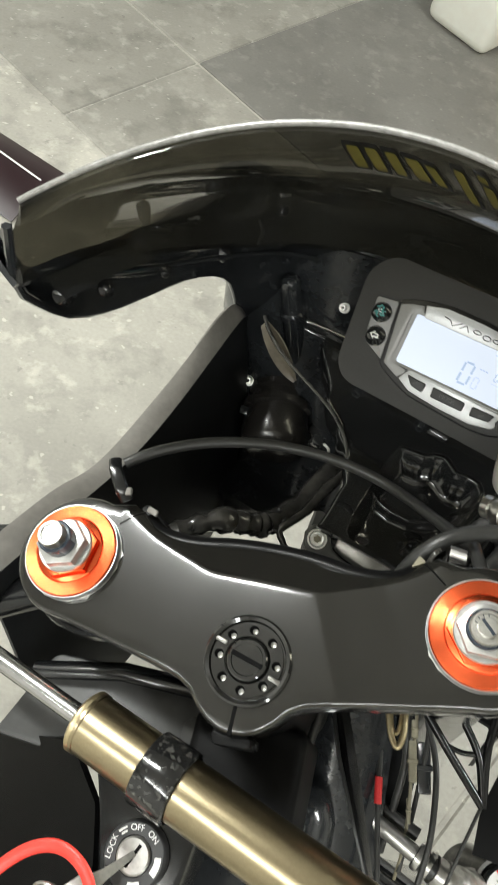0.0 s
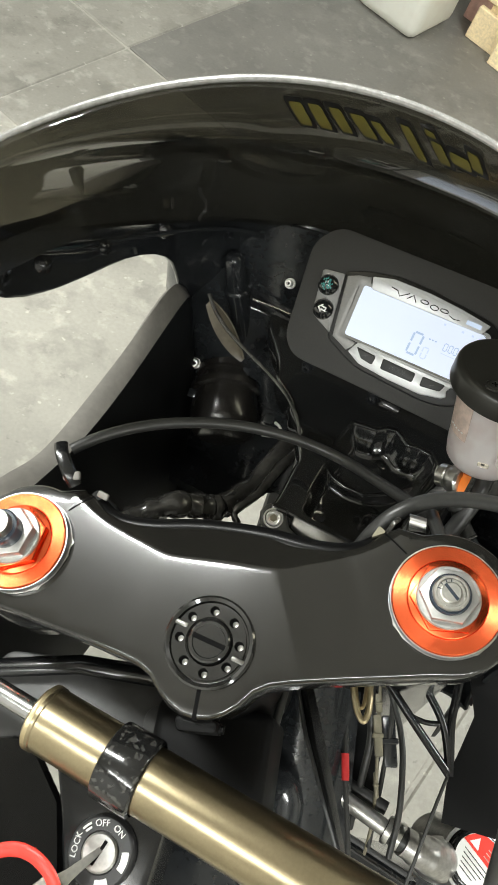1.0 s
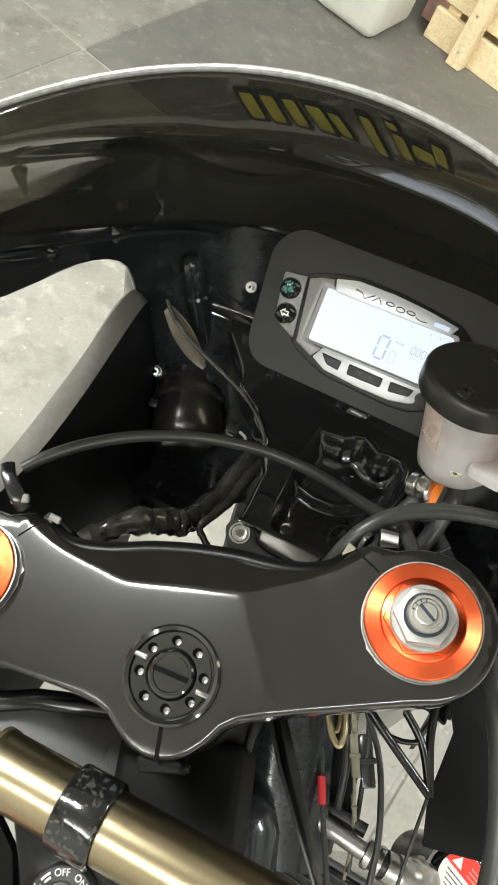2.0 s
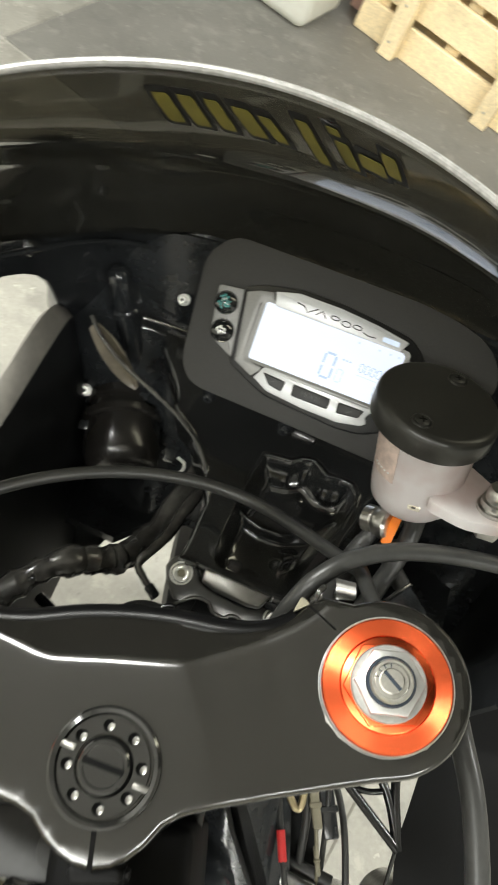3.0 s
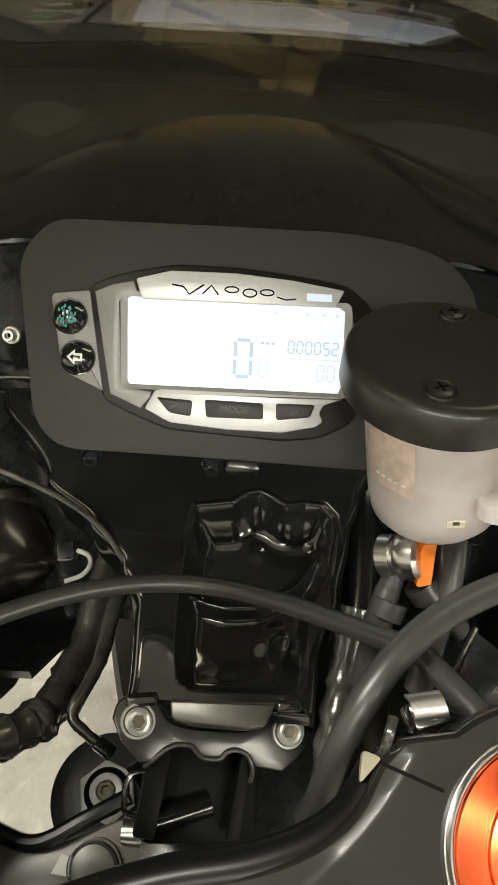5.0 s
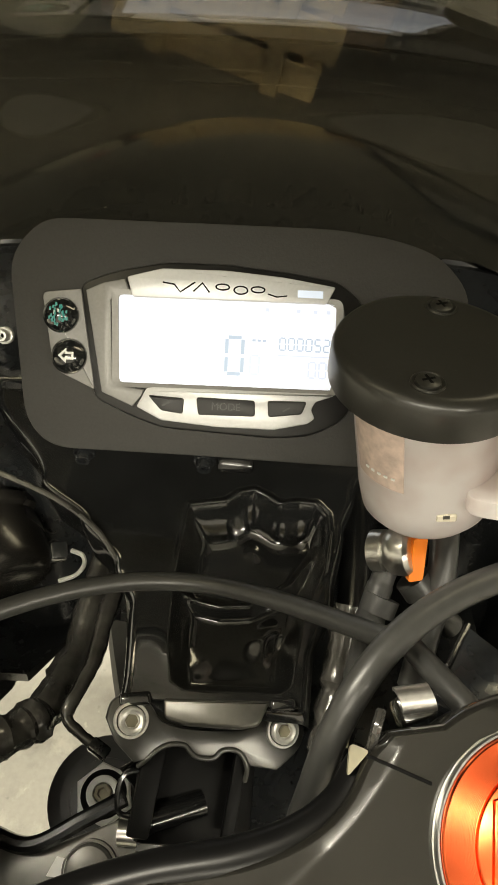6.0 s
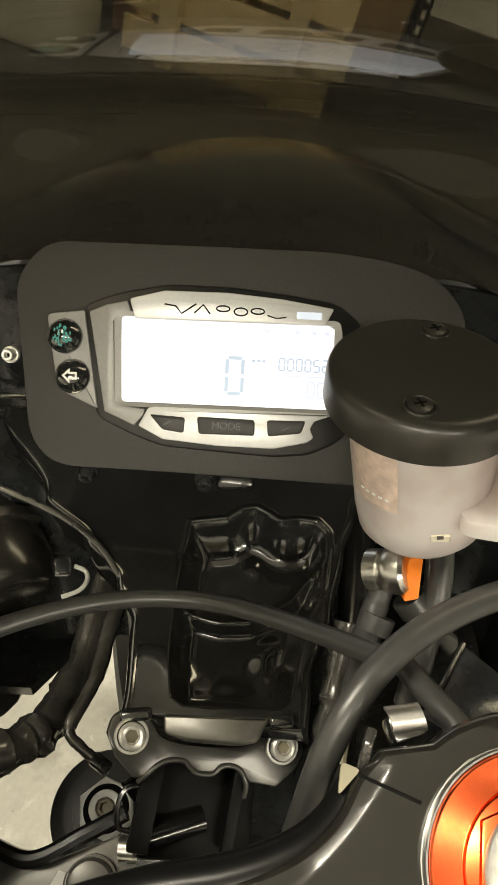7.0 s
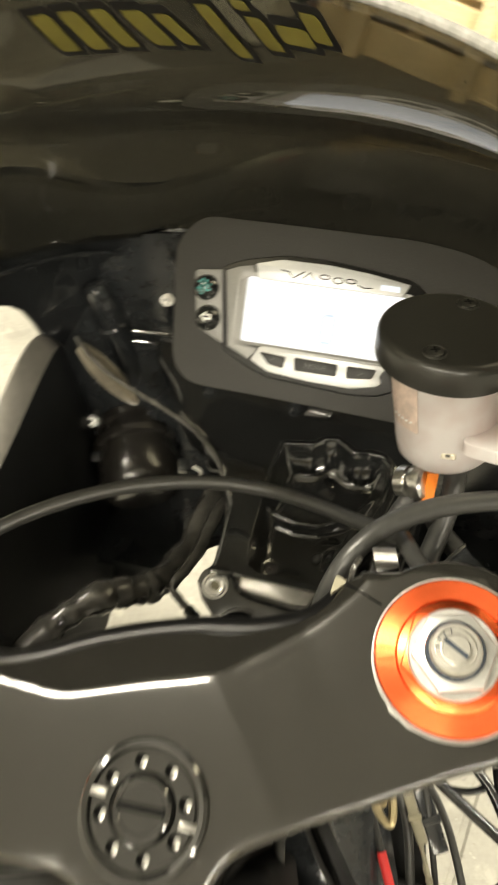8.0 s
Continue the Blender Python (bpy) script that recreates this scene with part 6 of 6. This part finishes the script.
# below the clamp: frame, cooling parts, wiring
def lower_parts():
    fr = part("frame_spar", plate(rounded([(-0.128, -0.012), (-0.050, -0.008), (-0.022, -0.024), (-0.030, -0.050), (-0.060, -0.048), (-0.098, -0.064), (-0.150, -0.062)], 0.006), -0.085, -0.070, 0.002), M_FRAME, BIKE, "dark grey cast frame beside the headstock", STE)
    part("tab", plate(disc_outline(-0.031, -0.036, 0.009, n=20), -0.070, -0.068, 0.0006), M_FRAME, fr, "", STE)
    # Added block: its near-black fills the gap below the pinch lug with shade.
    part("frame_head", box(-0.032, 0.030, -0.078, -0.022, -0.140, -0.056, 0.006, 3), M_VOID, fr, "near-black block added under the frame head", STE)
    part("rib", tube([(-0.135, -0.024, -0.066), (-0.080, -0.014, -0.062), (-0.03, -0.014, -0.060)], 0.0055, 12, 0.6), M_BLACK, fr, "", STE)
    rows = []
    for j in range(9):
        v = j / 8
        rows.append([(-0.095 + 0.030 * (1 - math.exp(-v / 0.1)) + 0.02 * v - 0.30 * u, -0.068 - 0.20 * v - 0.008 * u + 0.012 * (1 - u), -0.056 - 0.16 * u + 0.02 * v) for u in [0, 0.02, 0.06, 0.12, 0.2, 0.35, 0.6, 1.0]])
    tank = part("fuel_tank", sheet(rows, 0.004), M_TANK, BIKE, "glossy black bodywork behind the clamp", STE, 60)
    # dark mass of airbox and engine under the headstock
    air = part("airbox", box(-0.085, 0.045, -0.24, -0.045, -0.36, -0.150, 0.02, 3), M_INNER, BIKE, "black airbox below the headstock", STE)
    part("engine_block", box(-0.14, 0.16, -0.34, -0.10, -0.62, -0.33, 0.03, 3), M_INNER, air, "", STE)
    part("frame_tube", tube([(0.0301, -0.004, -0.100), (0.0246, -0.0416, -0.100), (0.0181, -0.068, -0.100), (0.010, -0.095, -0.102)], 0.0026, 12), M_FRAME, air, "", STE)
    part("frame_web", sheet([[(0.0365, -0.002, -0.104), (0.0447, -0.0278, -0.104), (0.0706, -0.0855, -0.106), (0.079, -0.105, -0.107)], [(0.0410, -0.001, -0.098), (0.0525, -0.0350, -0.098), (0.0722, -0.0855, -0.100), (0.081, -0.105, -0.101)], [(0.0451, 0.000, -0.106), (0.0600, -0.0418, -0.106), (0.0740, -0.0847, -0.108), (0.083, -0.105, -0.109)]], 0.002), M_BLACK, air, "black pressed frame web", STE, 40)
    part("web_edge", tube([(0.0365, -0.002, -0.102), (0.0447, -0.0278, -0.102), (0.0706, -0.0855, -0.104)], 0.0012, 8), M_FRAME, air, "", STE)
    part("shroud", sheet([[(0.012 + 0.012 * i, 0.010 - 0.016 * j, -0.170 - 0.012 * (i - 2) ** 2 * 0.2 - 0.004 * j) for i in range(6)] for j in range(7)], 0.003), M_INNER, air, "", STE, 60)
    # Added black panel keeps pale floor from showing behind the wires.
    part("loom_guard", plate([(0.0545, 0.0304), (0.0802, 0.0355), (0.0872, 0.0076), (0.0842, -0.0099), (0.0927, -0.0273), (0.0902, -0.0438), (0.0968, -0.0567), (0.0722, -0.0608)], -0.229, -0.226), M_WALLIN, air, "black backing panel behind the wiring", STE, 0)
    part("edge_plate", tube(spline([(0.0385, -0.0747, -0.060), (0.0474, -0.0762, -0.060), (0.0585, -0.0836, -0.060), (0.080, -0.102, -0.062)]), 0.0034, 10, 0.6), M_ALU, air, "bright metal edge", STE)
    # radiator, its pipe, hose and cap
    mr = Matrix.Translation((0.0785, -0.0800, 0)) @ pose(0, 0, 0, 0, 0, -21)
    rad = part("radiator", box(-0.10, 0.056, -0.075, -0.004, -0.30, -0.264, 0.003, 1, mr), M_INNER, BIKE, "black radiator with aluminium pipe and pressure cap", STE)
    part("header_edge", box(-0.10, 0.050, -0.005, -0.001, -0.272, -0.2605, 0.0012, 2, mr), M_FRAME, rad, "dull metal edge", STE)
    for k in range(12):
        part("fin", box(-0.09, 0.050, -0.0100 - 0.0052 * k, -0.0090 - 0.0052 * k, -0.265, -0.2615, m=mr), M_FRAME, rad, "", STE, 0)
    a, b = Vector((0.040, -0.0437, -0.207)), Vector((0.1085, -0.0748, -0.205))
    part("coolant_pipe", bar(a, b, 0.0056, 24), M_ALU, rad, "bare aluminium pipe", STE)
    part("side_tube", bar((0.034, -0.034, -0.214), (0.099, -0.0590, -0.214), 0.0046, 18), M_FRAME, rad, "dull grey tube", STE)
    part("coolant_hose", bar(a.lerp(b, 0.85), a.lerp(b, 1.06), 0.0074, 24), M_RUBBER, rad, "black hose", STE)
    m = along(a, b)
    for z, w in ((0.0645, 0.0040), (0.0720, 0.0035)):
        clip = part("hose_clip", lathe([(0.0072, z), (0.0088, z), (0.0091, z + w / 2), (0.0088, z + w), (0.0072, z + w)], 28, m), M_STEEL, rad, "", STE)
        part("clip_screw", bar(m @ Vector((0.0075, -0.0035, z + w / 2)), m @ Vector((0.0075, 0.0035, z + w / 2)), 0.0024, 12), M_STEEL, clip, "", STE)
    part("cast_elbow", tube(spline([a.lerp(b, 1.02), (0.118, -0.0785, -0.208), (0.128, -0.0815, -0.216), (0.136, -0.083, -0.228), (0.139, -0.084, -0.250)]), [0.0094, 0.0105, 0.0115, 0.0125, 0.014], 24), M_ALU, rad, "cast aluminium elbow", STE)
    mm = Matrix.Translation((0.1600, -0.0800, -0.236)) @ pose(0, 0, 0, 0, 16, 0)
    part("filler_body", lathe([(0.024, -0.06), (0.0215, -0.020), (0.0205, -0.006), (0.0222, -0.004), (0.0228, -0.002), (0.0222, 0.0), (0.0200, 0.0004), (0.0190, -0.002)], 48, mm), M_ALU, rad, "cast aluminium filler neck", STE)
    cap = part("pressure_cap", lathe([(0.0192, -0.004), (0.0192, 0.003), (0.0182, 0.0052), (0.0165, 0.0060), (0, 0.0062)], 48, mm), M_BLACK, rad, "round pressure cap with red and white warning label", STE)
    mm = mm @ Matrix.Translation((0, 0, 0.0063)) @ pose(0, 0, 0, 0, 0, -42)
    part("label_white", plate(disc_outline(0, 0, 0.0165, n=36), 0, 0.0003, m=mm), M_WHITEINK, cap, "", STE)
    part("label_red", plate(disc_outline(0, 0, 0.0163, 8, 172, 24), 0.0004, 0.0007, m=mm), M_STRAP, cap, "", STE)
    part("label_triangle", plate([(-0.0125, 0.0040), (-0.0045, 0.0040), (-0.0085, 0.0110)], 0.0008, 0.0010, m=mm), M_WHITEINK, cap, "", STE)
    for k in range(5):
        part("print_bar", box(-0.012 + 0.0012 * k, 0.012 - 0.0018 * k, -0.0003, 0.0003, 0.0004, 0.0006, m=mm @ Matrix.Translation((0, -0.001 - 0.0027 * k, 0))), M_LOCK, cap, "", STE, 0)
    for k in range(3):
        part("print_bar", box(0.000, 0.0105 - 0.0025 * k, -0.0003, 0.0003, 0.0008, 0.0010, m=mm @ Matrix.Translation((0, 0.0050 + 0.0027 * k, 0))), M_LABEL, cap, "", STE, 0)
    # wiring hanging below the clamp
    wr = part("wire", tube(spline([(0.0660, 0.030, -0.190), (0.0653, 0.0046, -0.190), (0.0679, -0.0304, -0.190), (0.0698, -0.0466, -0.190), (0.0764, -0.0906, -0.192), (0.080, -0.115, -0.194)]), 0.0019, 10), M_RUBBER, BIKE, "black wires with red tape below the clamp", STE)
    part("red_band", bar((0.0679, -0.0304, -0.1890), (0.0698, -0.0466, -0.1890), 0.0026, 14), M_REDTAPE, wr, "red tape band", STE)
    part("looped_pipe", tube(spline([(0.0668, 0.016, -0.108), (0.0674, 0.0059, -0.105), (0.0711, -0.009, -0.105), (0.0756, -0.0150, -0.105), (0.0782, -0.0073, -0.105), (0.0772, 0.0082, -0.106), (0.0765, 0.018, -0.108)]), 0.0019, 10), M_BRASS, wr, "pale looped pipe", STE)
    part("looped_pipe", tube(spline([(0.0688, 0.016, -0.112), (0.0698, 0.0020, -0.110), (0.0722, -0.0065, -0.110), (0.0748, -0.0065, -0.110), (0.0758, 0.0040, -0.110), (0.0754, 0.018, -0.112)]), 0.0012, 8), M_BRASS, wr, "", STE)
    for pts, r, mat in (([(0.0889, 0.0142, -0.148), (0.1093, -0.0098, -0.150), (0.1305, -0.0339, -0.152)], 0.0027, M_BLACK),
                        ([(0.1085, 0.0260, -0.150), (0.1125, 0.0150, -0.150), (0.1250, -0.0063, -0.150), (0.1305, -0.0339, -0.152)], 0.0025, M_BLACK),
                        ([(0.1345, 0.0300, -0.150), (0.1330, 0.0180, -0.150), (0.1296, -0.0049, -0.150), (0.1305, -0.0339, -0.152)], 0.0026, M_BLACK),
                        ([(0.1050, -0.0040, -0.150), (0.1150, -0.0062, -0.150), (0.1256, -0.0052, -0.150)], 0.0017, M_BLACK),
                        ([(0.1293, -0.0349, -0.155), (0.1220, -0.0560, -0.155), (0.1151, -0.0780, -0.156), (0.108, -0.100, -0.158)], 0.0011, M_RUBBER),
                        ([(0.0895, 0.0200, -0.168), (0.0950, 0.0050, -0.170), (0.1010, -0.0120, -0.170), (0.1038, -0.0302, -0.170), (0.1041, -0.0591, -0.172), (0.100, -0.085, -0.175)], 0.0020, M_RUBBER),
                        ([(0.0800, 0.0300, -0.185), (0.0820, 0.0000, -0.190), (0.0835, -0.0200, -0.198), (0.0800, -0.0480, -0.212), (0.076, -0.075, -0.232)], 0.0026, M_RUBBER),
                        ([(0.0860, 0.0300, -0.186), (0.0880, -0.0160, -0.190), (0.0900, -0.0460, -0.200), (0.0905, -0.0700, -0.224), (0.088, -0.090, -0.24)], 0.0012, M_DULLBRASS),
                        ([(0.0945, 0.0300, -0.185), (0.0960, -0.0060, -0.190), (0.0945, -0.0300, -0.198), (0.0925, -0.060, -0.222), (0.090, -0.085, -0.235)], 0.0017, M_RUBBER)):
        part("strand", tube(spline(pts), r, 14), mat, wr, "", STE)
    for x, y, z, w, h, mat in ((0.0880, -0.016, -0.190, 0.0028, 0.013, M_DULLBRASS), (0.0900, -0.0460, -0.200, 0.0015, 0.008, M_DULLBRASS), (0.0960, -0.018, -0.194, 0.0045, 0.016, M_INNER), (0.0865, 0.004, -0.186, 0.0022, 0.006, M_DULLBRASS)):
        cn = part("connector", box(-w, w, -h, h, -0.003, 0.003, 0.0012, 2, Matrix.Translation((x, y, z)) @ pose(0, 0, 0, 0, 0, 8)), mat, wr, "", STE)
        part("collar", box(-w * 1.3, w * 1.3, -h * 0.12, h * 0.12, -0.0036, 0.0036, 0.0006, 1, Matrix.Translation((x, y, z)) @ pose(0, 0, 0, 0, 0, 8)), mat, cn, "", STE)
    # right-hand bodywork edge and big hose
    edge = [(0.138, 0.046), (0.1425, 0.0233), (0.1458, 0.0039), (0.1390, -0.0150), (0.1315, -0.0341), (0.1300, -0.0503), (0.1290, -0.0600)]
    rows = [[(x + 0.012 * i, y - (0.0012 * i if y < -0.05 else 0), -0.168 + 0.002 * math.sin(1.3 * i + 40 * y)) for i in range(8)] for x, y in edge]
    rb = part("right_cowl", sheet(rows, 0.003), M_VOID, BIKE, "black cowl on the far side of the fork", STE, 60)
    part("big_hose", tube(spline([(0.142, 0.045, -0.062), (0.1440, 0.020, -0.052), (0.1475, -0.010, -0.050), (0.1465, -0.050, -0.055), (0.140, -0.09, -0.07)]), 0.0052, 14), M_RUBBER, rb, "black brake hose", STE)
    # horn-like disc and bracket low ahead of the head
    hn = part("horn", lathe([(0.030, -0.03), (0.034, -0.018), (0.034, -0.010), (0.026, -0.008), (0.0255, -0.003), (0.020, -0.002), (0.0195, 0.0), (0.0125, 0.001), (0.0122, -0.0015), (0.0085, -0.0015), (0.0080, 0.002), (0.0040, 0.003), (0.0032, 0.0012), (0, 0.0012)], 48, Matrix.Translation((-0.045, 0.086, -0.266)) @ pose(0, 0, 0, -8, 6, 0)), M_FRAME, BIKE, "dark round horn with bright centre ring", STE)
    mh = Matrix.Translation((-0.045, 0.086, -0.266)) @ pose(0, 0, 0, -8, 6, 0)
    part("centre_nut", lathe([(0.0168, 0.0002), (0.0168, 0.0034), (0.0158, 0.0046), (0.0110, 0.0046), (0.0108, 0.0030)], 6, mh @ pose(0, 0, 0, 0, 0, 20)), M_PALE, hn, "pale hexagon nut", STE, 20)
    part("seal", lathe([(0.0128, 0.0044), (0.0126, 0.0052), (0.0086, 0.0052), (0.0084, 0.0040)], 40, mh), M_INK, hn, "black seal ring", STE)
    part("centre_ring", lathe([(0.0094, 0.0050), (0.0093, 0.0072), (0.0086, 0.0080), (0.0056, 0.0076), (0.0052, 0.0060)], 40, mh), M_PALE, hn, "pale ring", STE)
    part("socket_screw", lathe([(0.0054, 0.0060), (0.0052, 0.0084), (0.0046, 0.0088), (0.0030, 0.0086), (0.0026, 0.0066), (0, 0.0064)], 6, mh), M_DULLBRASS, hn, "dull hexagon screw", STE, 20)
    br = part("low_bracket", plate(rounded([(-0.092, 0.082), (-0.060, 0.070), (-0.024, 0.071), (-0.010, 0.064), (-0.004, 0.038), (-0.070, 0.030), (-0.096, 0.050)], 0.005), -0.206, -0.200, 0.0015), M_YOKE, BIKE, "dark lower yoke bracket", STE)
    part("rim", tube(spline([(-0.104, 0.100, -0.198), (-0.084, 0.084, -0.197), (-0.066, 0.073, -0.196), (-0.040, 0.076, -0.195), (-0.020, 0.079, -0.195)]), 0.004, 10), M_BLACK, br, "", STE)
    part("roller", lathe([(0.0128, -0.004), (0.0128, 0.0016), (0.0120, 0.0018), (0.0119, 0.0010), (0.0113, 0.0010), (0.0112, 0.0030), (0.0100, 0.0043), (0.0060, 0.0052), (0, 0.0055)], 40, Matrix.Translation((-0.043, 0.055, -0.199))), M_YOKE, br, "", STE, 25)
    part("bush", bar((-0.026, 0.066, -0.196), (-0.010, 0.060, -0.196), 0.006, 18), M_STEEL, br, "", STE)
    part("paper_tag", plate([(-0.0625, 0.0589), (-0.0562, 0.0650), (-0.0476, 0.0605), (-0.0520, 0.0540)], -0.1985, -0.1975), M_PALE, br, "small white paper tag", STE, 0)
    part("strap_iron", box(-0.004, 0.004, -0.030, 0.020, -0.001, 0.001, 0.0006, 1, Matrix.Translation((-0.004, 0.078, -0.165)) @ pose(0, 0, 0, 55, 0, 10)), M_BLACK, br, "", STE)


lower_parts()
